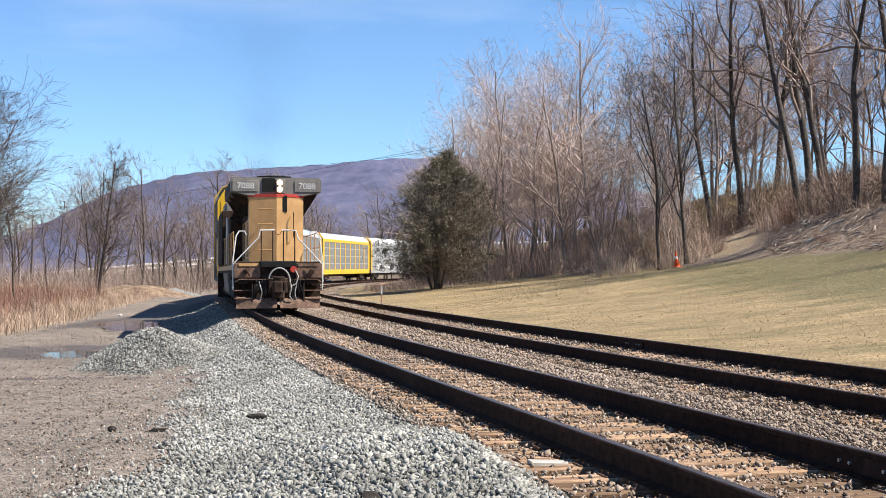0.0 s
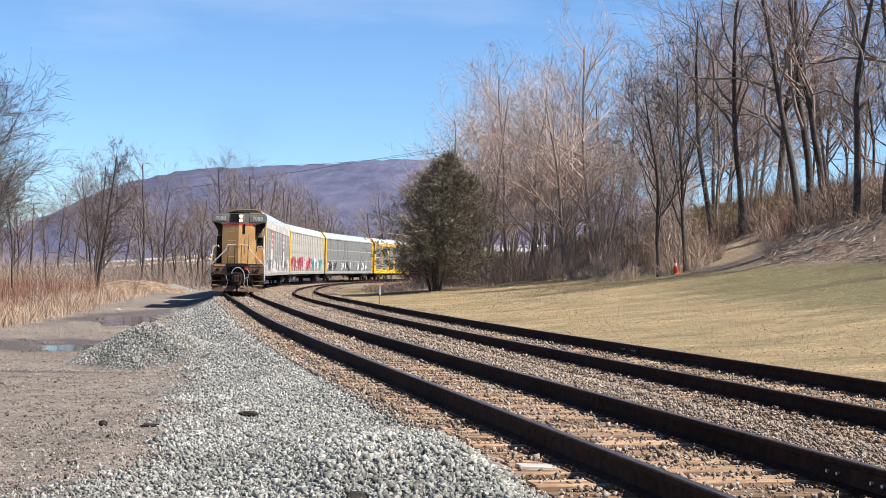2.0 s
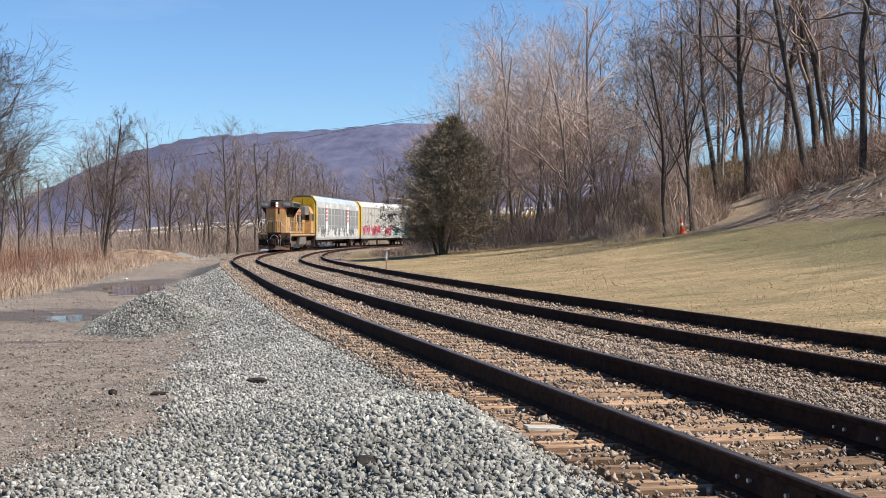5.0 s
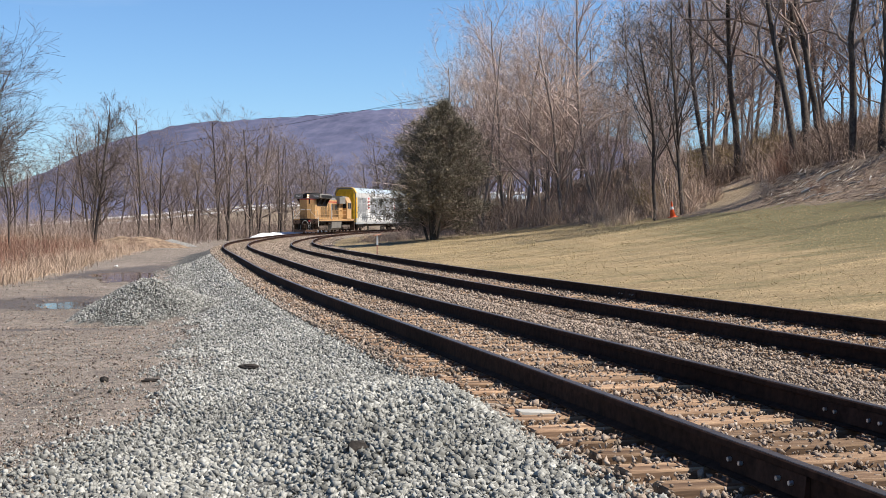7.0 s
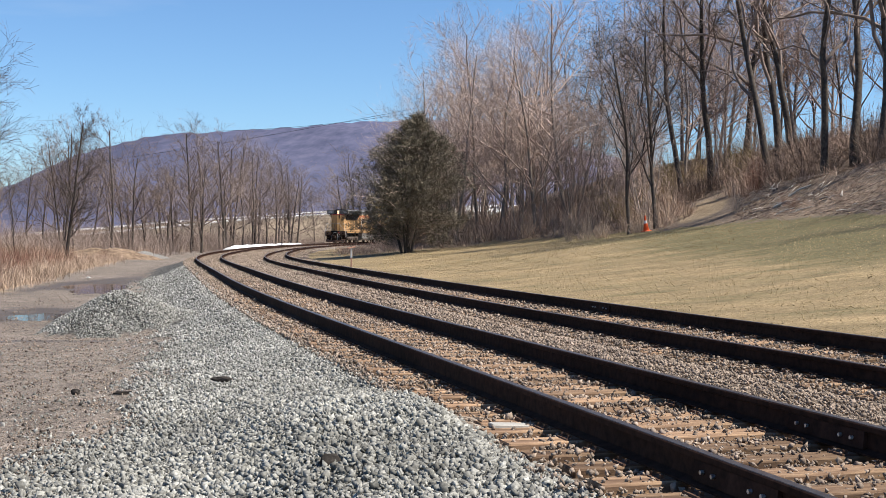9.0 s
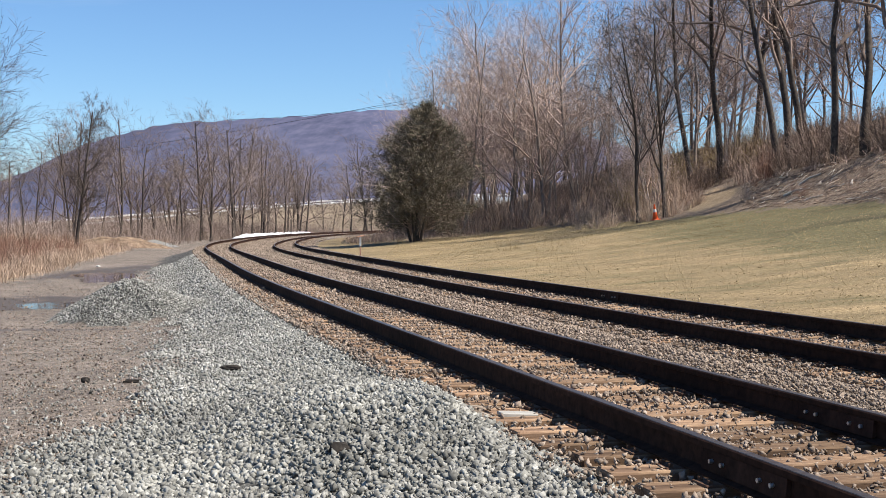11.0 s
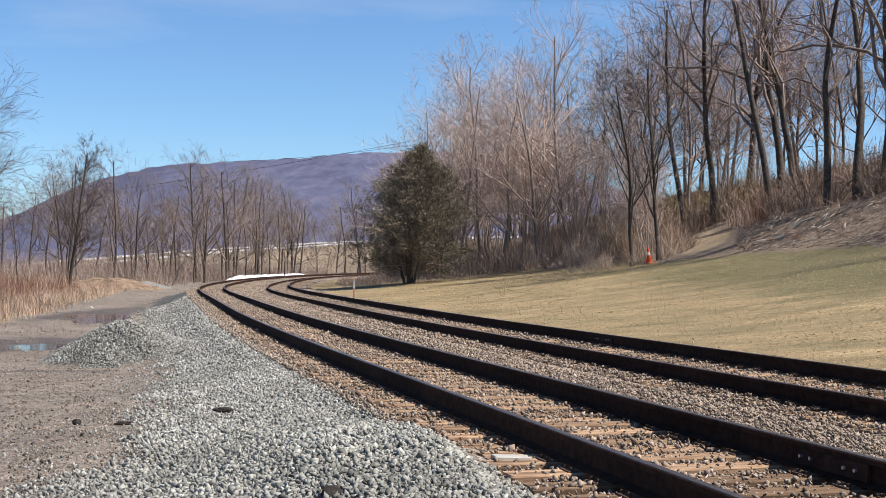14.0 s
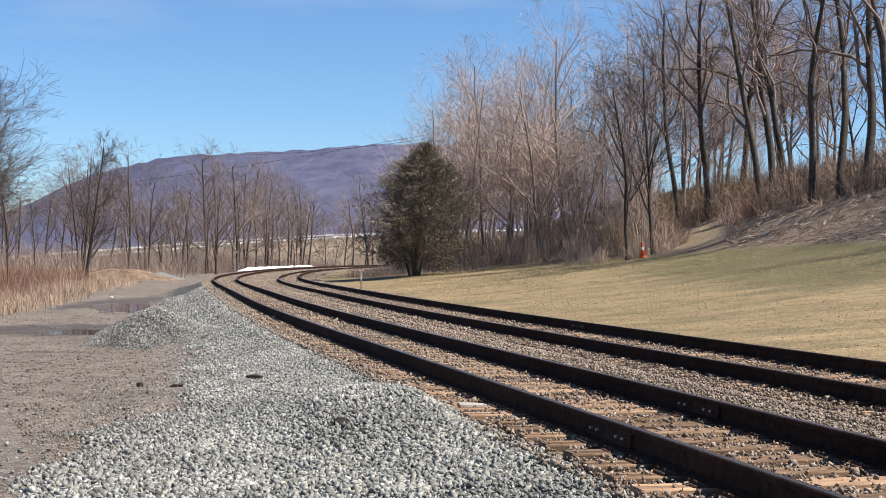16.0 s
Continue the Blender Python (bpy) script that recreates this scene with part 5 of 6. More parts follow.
KINDS = {
    "tall": [make_tree(20 + k, 17, 0.16, tree_spec(bare=0.16, kids=(19, 8, 5, 3), limb=0.42, wiggle=0.17, twig=0.0052, lift=(0.05, 0.07, 0.04, 0.02, 0), angle=((35, 62), (28, 55), (22, 50), (20, 55))), M["bark"], M["twig"]) for k in range(4)],
    "round": [make_tree(40 + k, 12.5, 0.17, tree_spec(bare=0.18, kids=(28, 9, 6, 4), limb=(0.27, 0.44)[k], wiggle=0.14, thick=0.020, twig=0.005, angle=((42, 66), (28, 52), (25, 50), (20, 55)), lift=(0.04, 0.08, 0.06, 0.03, 0.02)), M["bark_dark"], M["twig_dark"]) for k in range(2)],
    "dark": [make_tree(60 + k, 18, 0.25, tree_spec(bare=0.30, kids=(9, 6, 5, 4), limb=0.46, thick=0.025, angle=((25, 52), (25, 52), (22, 50), (20, 55)), wiggle=0.30, twig=0.0055, lift=(0.05, 0.10, 0.06, 0.03, 0)), M["bark_dark"], M["twig_far"]) for k in range(4)],
    "slim": [make_tree(80 + k, 11, 0.10, tree_spec(bare=0.2, kids=(13, 6, 5, 4), limb=0.40, angle=((20, 40), (20, 45), (25, 55), (25, 60))), M["bark_dark"], M["twig_dark"]) for k in range(2)],
    "far": [make_tree(110 + k, 16, 0.19, tree_spec(bare=0.18, kids=(14, 6, 5, 4), limb=0.42, wiggle=0.13, twig=0.007, lift=(0.05, 0.08, 0.05, 0.02, 0), angle=((35, 60), (28, 52), (22, 50), (20, 55))), M["bark_dark"], M["twig_far"]) for k in range(3)],
    "farbrown": [make_tree(140 + k, 15, 0.13, tree_spec(bare=0.12, kids=(18, 7, 5, 3), limb=0.36, wiggle=0.16, twig=0.007, thick=0.024, lift=(0.05, 0.08, 0.05, 0.02, 0), angle=((30, 60), (28, 52), (22, 50), (20, 55))), M["bark"], M["twig_mid"]) for k in range(3)],
    "farslim": [make_tree(120 + k, 11, 0.13, tree_spec(bare=0.15, kids=(11, 6, 5, 4), limb=0.42, wiggle=0.17, twig=0.009, angle=((25, 55), (25, 55), (25, 55), (25, 60))), M["bark_dark"], M["twig_far"]) for k in range(2)],
    "clump": [make_tree(90 + k, 8.5, 0.07, tree_spec(bare=0.15, kids=(7, 5, 4, 3), limb=0.45, wiggle=0.24, twig=0.006), M["bark"], M["twig"], 4) for k in range(3)],
}
LABELS = {
    "tall": "tall bare deciduous tree with a fine grey-brown twig crown",
    "round": "bare round-crowned tree with upswept branches",
    "dark": "large bare tree with dark crooked limbs on the bank",
    "slim": "slender dark bare tree at the edge of the lawn",
    "far": "bare grey-brown tree in the wood beyond the curve",
    "farbrown": "slender bare tree with a brown twig crown in the wood",
    "farslim": "thin dark bare tree in the wood beyond the curve",
    "clump": "many-stemmed bare sapling clump in the undergrowth",
}


def plant(kind, k, x, y, h=1.0, turn=0.0, w=None, group="bare trees"):
    tm, cm = KINDS[kind][k % len(KINDS[kind])]
    w = h if w is None else w
    ob = thing("tree", LABELS[kind], "tree", group)
    ob.matrix_basis = pose(x, y, gz(x, y), 0, 0, turn) @ Matrix.Diagonal((w, w, h, 1))
    part("trunk", tm, None, ob)
    part("crown", cm, None, ob)
    return ob


rt = random.Random(17)
# the lone tree and its neighbours beyond the road
plant("round", 0, -29.5, 106, 1.15, 20, 0.95)
plant("round", 1, -38.5, 101, 1.18, 80)
plant("round", 0, -41.0, 88, 1.15, 200)
plant("round", 1, -26.6, 69, 1.2, 260, 1.3)
plant("slim", 0, -25.5, 74, 0.75, 40)
plant("slim", 1, -30.5, 84, 0.85, 90)
plant("slim", 0, -24.0, 66, 0.55, 10)
plant("slim", 0, -37, 116, 0.7, 10)
plant("slim", 1, -33, 118, 0.6, 60)
# the pair of slim trees beside the cone
plant("slim", 0, 12.5, 73.6, 1.12, 30, 1.3)
plant("slim", 1, 14.0, 73.2, 1.15, 200, 1.35)
# wood along the outside of the curve
for x0, y0, x1, y1, n, kinds, lo, hi in (
        (-66, 150, -34, 138, 12, ("farslim", "far"), 0.6, 0.85),
        (-36, 132, -22, 142, 16, ("farslim", "farslim", "far"), 0.6, 0.95),
        (-24, 144, -18, 176, 16, ("far", "far", "farslim"), 0.65, 0.98),
        (-18, 178, 10, 226, 18, ("far", "far", "farslim"), 0.7, 1.05),
        (-76, 182, -10, 205, 12, ("far", "farslim"), 0.5, 0.8)):
    for k in range(n):
        f = (k + rt.uniform(0, 1)) / n
        x, y = x0 + (x1 - x0) * f + rt.uniform(-3, 3), y0 + (y1 - y0) * f + rt.uniform(-4, 4)
        s_, q_ = track_coords(np.array([x]), np.array([y]))
        if -5.0 < q_[0] < 11:
            x -= 9
        h = rt.uniform(lo, hi)
        plant(rt.choice(kinds), rt.randrange(3), x, y, h, rt.uniform(0, 360), h * rt.uniform(0.85, 1.1), "wood beyond the curve")
# the large trees along the crest of the bank
for k, (f, y, h) in enumerate(((0.213, 84, 0.95), (0.236, 83, 1.05), (0.262, 88, 1.0), (0.281, 77, 1.1), (0.292, 80, 1.15), (0.300, 79, 1.0), (0.327, 64, 0.95), (0.351, 64, 1.0), (0.372, 62, 1.05), (0.395, 58, 1.1))):
    plant("dark", k, f * y, y, h, 77 * k, h * (0.85 + 0.1 * (k % 3)), "wood on the bank")
# wood on the bank to the right
for s0, s1, b0, b1, n, kinds, lo, hi in (
        (92, 128, 1.5, 10, 15, ("tall", "clump", "tall"), 0.75, 1.0),
        (78, 96, 1.5, 12, 13, ("tall", "tall", "clump"), 0.85, 1.12),
        (22, 40, 12, 24, 5, ("dark", "dark"), 0.85, 1.1),
        (50, 100, 22, 52, 12, ("far", "dark", "farbrown"), 0.65, 1.0),
        (82, 100, 13, 26, 9, ("farbrown", "tall"), 0.95, 1.12),
        (76, 112, 12, 34, 16, ("farbrown", "far", "tall"), 0.65, 1.0),
        (64, 128, 0.3, 5, 20, ("clump",), 0.5, 1.1),
        (62, 120, 5, 14, 9, ("clump",), 0.5, 0.9),
        (120, 190, 3, 20, 20, ("far", "far"), 0.8, 1.0)):
    for k in range(n):
        s = s0 + (s1 - s0) * (k + rt.uniform(0, 1)) / n
        b = rt.uniform(b0, b1) + float(np.interp(s, EDGE_S, EDGE_Q))
        p, _ = on_track(s, FAR_RAIL + b)
        if 0.20 < p.x / p.y < 0.262 and 52 < p.y < 82:
            continue
        if 17 < p.x < 27 and 68 < p.y < 79:
            continue
        h = rt.uniform(lo, hi)
        plant(rt.choice(kinds), rt.randrange(4), p.x, p.y, h, rt.uniform(0, 360), h * rt.uniform(0.8, 1.1), "wood on the bank")


# ---- cedar ----
def build_cedar(x, y, height):
    rnd = np.random.RandomState(3)
    ob = thing("cedar_tree", "broad ragged olive-brown cedar beside the second track", "tree", m=pose(x, y, gz(x, y)))
    trunk = Limbs()
    axis = [(0, 0, -0.3), (0.05, 0, height * 0.4), (0.35, 0.05, height * 0.75), (0.75, 0.05, height * 0.99)]
    trunk.tube(axis, [0.24, 0.15, 0.07, 0.015], 8)
    for k in range(6):
        a = rnd.uniform(0, 6.28)
        trunk.tube([(0.3 * math.cos(a), 0.3 * math.sin(a), -0.2), (0.8 * math.cos(a), 0.8 * math.sin(a), 1.6), (1.1 * math.cos(a), 1.1 * math.sin(a), 4.0)], [0.10, 0.07, 0.03], 5)
    V, F = [], []
    n = 0
    sprays = Limbs()
    for k in range(640):
        f = 0.07 + 0.92 * rnd.uniform(0, 1) ** 0.85
        z = height * f
        a = rnd.uniform(0, 6.283)
        ragged = 0.86 + 0.34 * noise.noise(Vector((math.cos(a) * 1.7, math.sin(a) * 1.7, f * 6.5)))
        reach = 4.5 * np.interp(f, [0, 0.10, 0.30, 0.5, 0.66, 0.80, 0.92, 1], [0.80, 1.0, 1.03, 0.94, 0.78, 0.52, 0.24, 0.05]) * ragged * rnd.choice([0.45, 0.7, 0.9, 1.1]) * rnd.uniform(0.85, 1.1)
        lift = rnd.uniform(-0.1, 0.65)
        p0 = np.array([np.interp(z, [0, height * 0.4, height], [0, 0.05, 0.75]), 0.05, z - 0.25 * reach * lift])
        d = unit(np.array([math.cos(a), math.sin(a), lift]))
        bend = p0 + d * reach * 0.5 + rnd.normal(0, 0.12, 3)
        sprays.tube([p0, bend, p0 + d * reach], [0.04, 0.025, 0.007], 3)
        tufts = int(3 + reach * 3.4)
        for _ in range(tufts):
            g_ = rnd.uniform(0.25, 1.03) ** 0.55
            c0 = p0 + d * reach * g_ + rnd.normal(0, 0.10 + 0.05 * reach * g_, 3)
            axis_ = unit(d + rnd.normal(0, 0.7, 3) + np.array([0, 0, 0.35]))
            for _ in range(11):
                c = c0 + rnd.normal(0, 0.11, 3)
                e = unit(axis_ + rnd.normal(0, 0.45, 3)) * rnd.uniform(0.10, 0.30)
                w = unit(np.cross(e, rnd.normal(0, 1, 3))) * rnd.uniform(0.010, 0.026)
                V += [c - w, c + w, c + e + w * 0.2, c + e - w * 0.2]
                F.append((n, n + 1, n + 2, n + 3))
                n += 4
    part("trunk", trunk.mesh("trunk", M["bark_dark"]), None, ob)
    part("branchwork", sprays.mesh("branchwork", M["twig_mid"]), None, ob)
    part("crown", array_mesh("crown", np.array(V), np.array(F), [M["needle"]]), None, ob)
    return ob


build_cedar(-0.7, 85, 9.3)


# ---- undergrowth ----
def in_clearing(x, y):
    """The open tan strip that runs from the lawn up into the wood."""
    return (x > 0.207 * y) & (x < 0.254 * y) & (y > 54) & (y < 80.5)


def stems(name, pts, h0, h1, lean, thick, per, mat, label, seed, curl=0.3):
    """Thin upright stems in tufts: each stem is a bent ribbon of three sides."""
    rnd = np.random.RandomState(seed)
    P = np.repeat(np.asarray(pts, float), per, axis=0)
    n = len(P)
    P = P + np.concatenate([rnd.normal(0, 0.35, (n, 2)), np.zeros((n, 1))], 1)
    h = rnd.uniform(h0, h1, n)
    a = rnd.uniform(0, 6.283, n)
    l = np.abs(rnd.normal(0, lean, n))
    d = np.stack([np.cos(a) * l, np.sin(a) * l, np.ones(n)], -1)
    p1 = P + d * (h * 0.5)[:, None]
    d2 = d + rnd.normal(0, curl, (n, 3))
    p2 = p1 + d2 * (h * 0.5)[:, None]
    w = np.stack([np.cos(a + 1.3), np.sin(a + 1.3), np.zeros(n)], -1) * (thick * rnd.uniform(0.6, 1.4, n))[:, None]
    V = np.stack([P - w, P + w, p1 - w * 0.8, p1 + w * 0.8, p2 - w * 0.3, p2 + w * 0.3], 1)
    base = np.arange(n)[:, None] * 6
    F = np.concatenate([base + np.array([[0, 1, 3, 2]]), base + np.array([[2, 3, 5, 4]])])
    ob = new(name, array_mesh(name, V.reshape(-1, 3), F, [mat]))
    return tagged(ob, label, "undergrowth", kind="stuff")


def strip_points(rnd, s0, s1, n, q0, q1, off=0.0):
    s, q, x, y = track_places(rnd, n, s0, s1, q0, q1)
    return np.stack([x, y, ground_z(x, y) + off], -1), s, q


def build_undergrowth():
    rnd = np.random.RandomState(23)
    # brush along the foot of the wood on the right
    pts, s, q = strip_points(rnd, 62, 128, 2600, FAR_RAIL + 6, FAR_RAIL + 30)
    b = q - FAR_RAIL - np.interp(s, EDGE_S, EDGE_Q)
    k = (b > -0.6) & (b < 7) & ~in_clearing(pts[:, 0], pts[:, 1])
    stems("undergrowth", pts[k], 0.4, 1.9, 0.8, 0.013, 12, M["brush"], "tangled leafless brush along the edge of the wood", 1)
    # low dead growth on the bank, and cut stalks lying over its foot
    pts, s, q = strip_points(rnd, 30, 92, 2400, FAR_RAIL + 18, FAR_RAIL + 46)
    b = q - FAR_RAIL - np.interp(s, EDGE_S, EDGE_Q)
    k = (b > 4.5) & ~in_clearing(pts[:, 0], pts[:, 1])
    stems("bank_brush", pts[k], 0.2, 0.7, 1.8, 0.011, 7, M["brush"], "low dead growth covering the bank", 2, 0.6)
    for n, lo, hi, r0, r1, mat, label, seed in (
            (2600, 0.10, 0.5, 0.008, 0.020, "brush_dark", "dark cut stalks strewn on the bank", 41),
            (700, 0.08, 0.4, 0.008, 0.02, "straw", "straw-coloured cut stalks strewn on the bank", 42),
            (230, 0.10, 0.5, 0.012, 0.03, "bleached", "pale split slash strewn on the bank", 43)):
        pts, s, q = strip_points(rnd, 26, 70, n * 3, FAR_RAIL + 17.5, FAR_RAIL + 30)
        b = q - FAR_RAIL - np.interp(s, EDGE_S, EDGE_Q)
        k = (b > -0.2) & (b < 5.8) & ~in_clearing(pts[:, 0], pts[:, 1]) & (pts[:, 0] > 0.25 * pts[:, 1])
        sticks("brush_slash", pts[k][:n], lo, hi, r0, r1, M[mat], label, seed)
    # dry grass and reddish stems beyond the road
    x, y = rnd.uniform(-50, -13, 11000), rnd.uniform(36, 130, 11000)
    s, q = track_coords(x, y)
    lb = np.interp(s, [-20, 20, 40, 60, 90, 130, 560], [15, 11, 9.2, 7.7, 7.7, 9.5, 12])
    k = (-q > lb - 0.4) & (-q < lb + 16)
    pts = np.stack([x, y, ground_z(x, y)], -1)[k]
    stems("dry_grass", pts, 0.18, 0.70, 0.6, 0.010, 10, M["straw"], "tall dry straw-coloured grass beside the road", 4)
    k2 = k & (-q > lb + 2.5) & (y < 100) & (rnd.uniform(0, 1, len(x)) < 0.6)
    stems("reddish_brush", np.stack([x, y, ground_z(x, y)], -1)[k2], 0.5, 1.5, 0.3, 0.008, 15, M["brush_red"], "reddish leafless shrub stems behind the dry grass", 5)
    x, y = rnd.uniform(-80, 5, 6500), rnd.uniform(112, 215, 6500)
    s, q = track_coords(x, y)
    k = (-q > 6) & (-q < 45)
    stems("far_brush", np.stack([x, y, ground_z(x, y)], -1)[k], 0.4, 2.8, 0.9, 0.011, 10, M["twig_far"], "grey-brown leafless thicket beyond the curve", 6, 0.55)

    # scrub round the foot of the cedar
    pts, s, q = strip_points(rnd, 75, 124, 900, FAR_RAIL + 3.0, FAR_RAIL + 13)
    pts = pts[(q > FAR_RAIL + 4 + 0.9 * (88 - np.clip(s, 75, 88)) * (s < 82)) & ((s > 82) | (q > FAR_RAIL + 7.2))]
    stems("cedar_scrub", pts, 0.1, 0.55, 0.9, 0.009, 8, M["brush"], "low dry scrub between the track and the cedar", 8)


def sticks(name, pts, l0, l1, r0, r1, mat, label, seed):
    """Cut stalks lying on the ground, mostly across the slope, as one mesh of loose four-sided pieces."""
    rnd = np.random.RandomState(seed)
    n = len(pts)
    L, r = rnd.uniform(l0, l1, n), rnd.uniform(r0, r1, n)
    a = rnd.normal(0.1, 0.9, n)
    d = np.stack([np.cos(a), np.sin(a), np.zeros(n)], -1) * (L / 2)[:, None]
    ends = [pts - d, pts + d]
    for e in ends:
        e[:, 2] = ground_z(e[:, 0], e[:, 1]) + rnd.uniform(0.3, 3.5, n) * r + 0.16 * rnd.uniform(0, 1, n) ** 2
    u = np.stack([-np.sin(a), np.cos(a), np.zeros(n)], -1) * r[:, None]
    w = np.array([0, 0, 1.0])[None] * (r * 0.7)[:, None]
    V = np.stack([e + f * k for e, k in zip(ends, (1.0, 0.7)) for f in (u, w, -u, -w)], 1)
    base = np.arange(n)[:, None] * 8
    F = np.concatenate([base + np.array([[i, (i + 1) % 4, 4 + (i + 1) % 4, 4 + i]]) for i in range(4)] + [base + np.array([[3, 2, 1, 0]]), base + np.array([[4, 5, 6, 7]])])
    return tagged(new(name, array_mesh(name, V.reshape(-1, 3), F, [mat])), label, "slash", kind="stuff")


def shrub_mesh(seed, mat, canes=64, height=1.5, spread=1.2, width=0.009, arch=1.0):
    """A leafless tangle: canes that rise, arch over and carry short side twigs."""
    rnd = np.random.RandomState(seed)
    out = Limbs()
    for _ in range(canes):
        a, k = rnd.uniform(0, 6.283), rnd.uniform(0.2, 1.0)
        h = height * rnd.uniform(0.45, 1.1) * (1.15 - 0.5 * k)
        way = np.array([math.cos(a), math.sin(a), 0.0])
        p = way * rnd.uniform(0, 0.4) * spread + np.array([0, 0, -0.1])
        f = np.linspace(0, 1, 6)[:, None]
        pts = p + way * spread * k * f ** 1.3 + np.array([0, 0, 1.0]) * (h * (1.9 * f - 0.9 * arch * k * f * f)) + np.cumsum(rnd.normal(0, 0.045, (6, 3)), 0)
        pts[:, 2] = np.maximum(pts[:, 2], -0.1)
        out.twig(pts, np.linspace(1.0, 0.35, 6) * width, rnd)
        for _ in range(5):
            g_ = rnd.uniform(0.3, 1.0)
            i = min(4, int(g_ * 5))
            c = pts[i] + (pts[i + 1] - pts[i]) * (g_ * 5 - i)
            e = unit(pts[i + 1] - pts[i] + rnd.normal(0, 0.09, 3) * 3.0) * rnd.uniform(0.15, 0.5) * height * 0.5
            out.twig([c, c + e * 0.55 + rnd.normal(0, 0.03, 3), c + e], np.array([0.6, 0.5, 0.3]) * width, rnd)
    return out.mesh("shrub", mat)


SHRUBS = {
    "brown": ([shrub_mesh(200 + k, M["brush"]) for k in range(3)], "brown leafless shrub of tangled arching canes"),
    "dark": ([shrub_mesh(210 + k, M["brush_dark"], 90, 1.4, 1.3, 0.012, 1.25) for k in range(2)], "dark tangle of vines and leafless canes"),
    "tan": ([shrub_mesh(220 + k, M["tan_brush"], 80, 1.7, 1.4) for k in range(2)], "dense olive-tan leafless shrub"),
    "red": ([shrub_mesh(230 + k, M["brush_red"], 60, 1.4, 0.9, 0.008, 0.8) for k in range(2)], "reddish leafless shrub beside the clearing"),
    "pale": ([shrub_mesh(240 + k, M["weed"], 60, 1.3, 0.9, 0.010, 0.7) for k in range(2)], "pale dry weed stalks in a tuft"),
}


def build_shrubs():
    rnd = random.Random(77)

    def put(kind, x, y, size, group="shrubs on the bank"):
        meshes, label = SHRUBS[kind]
        ob = new("shrub", rnd.choice(meshes))
        ob.matrix_basis = pose(x, y, gz(x, y), 0, 0, rnd.uniform(0, 360)) @ Matrix.Diagonal((size, size, size * rnd.uniform(0.8, 1.15), 1))
        tagged(ob, label, "shrub", group)

    # s range, range past the lawn's edge, count, kinds, sizes
    for s0, s1, b0, b1, n, kinds, lo, hi in (
            (28, 62, 5.6, 9.5, 40, ("dark", "dark", "dark", "brown"), 0.7, 1.3),
            (34, 60, 0.6, 5.2, 16, ("pale", "red", "brown"), 0.25, 0.55),
            (32, 74, 9, 18, 34, ("brown", "dark", "dark", "brown"), 0.8, 1.5),
            (36, 70, 14, 26, 22, ("dark", "brown", "dark"), 1.2, 1.9),
            (62, 94, 5.5, 16, 28, ("brown", "tan", "brown", "dark"), 0.8, 1.5),
            (62, 128, -0.2, 2.2, 42, ("brown", "pale", "pale", "pale"), 0.5, 1.0),
            (92, 126, 1.0, 6.0, 14, ("dark", "brown"), 1.3, 1.9),
            (66, 128, 2.0, 6.0, 24, ("brown", "pale", "brown", "tan"), 0.7, 1.3)):
        for k in range(n):
            s = s0 + (s1 - s0) * (k + rnd.uniform(0, 1)) / n
            p, _ = on_track(s, FAR_RAIL + rnd.uniform(b0, b1) + float(np.interp(s, EDGE_S, EDGE_Q)))
            if in_clearing(p.x, p.y):
                continue
            put(rnd.choice(kinds), p.x, p.y, rnd.uniform(lo, hi))
    # weeds and low shrubs along the dry grass beyond the road
    for k in range(28):
        s = 42 + 80 * (k + rnd.uniform(0, 1)) / 28
        p, _ = on_track(s, -float(np.interp(s, [40, 60, 90, 130], [9.6, 8.4, 8.4, 10])) - rnd.uniform(0, 7) ** 1.2)
        put(rnd.choice(("pale", "red", "pale", "brown")), p.x, p.y, rnd.uniform(0.3, 0.75), "weeds beyond the road")
    # named patches: the tan shrub behind the slim trees, the clearing's head darkened as its shaded hollow, the reddish
    # one beside it
    for kind, cx, cy, rx, ry, n, lo, hi in (
            ("tan", 14.6, 82.0, 2.8, 3.0, 9, 0.9, 1.4), ("tan", 20.0, 87.0, 4.0, 3.0, 10, 0.9, 1.4),
            ("dark", 19.0, 82.0, 2.4, 1.0, 8, 0.6, 0.9), ("dark", 24.0, 80.5, 3.0, 2.0, 11, 0.8, 1.3),
            ("red", 20.4, 73.0, 0.9, 2.0, 7, 0.6, 1.0), ("pale", 11.0, 73.5, 2.5, 1.2, 9, 0.4, 0.8), ("brown", 15.6, 74.6, 0.6, 1.5, 4, 0.5, 0.8)):
        for k in range(n):
            a, r = rnd.uniform(0, 6.283), math.sqrt(rnd.uniform(0, 1))
            put(kind, cx + rx * r * math.cos(a), cy + ry * r * math.sin(a), rnd.uniform(lo, hi))


build_undergrowth()
build_shrubs()


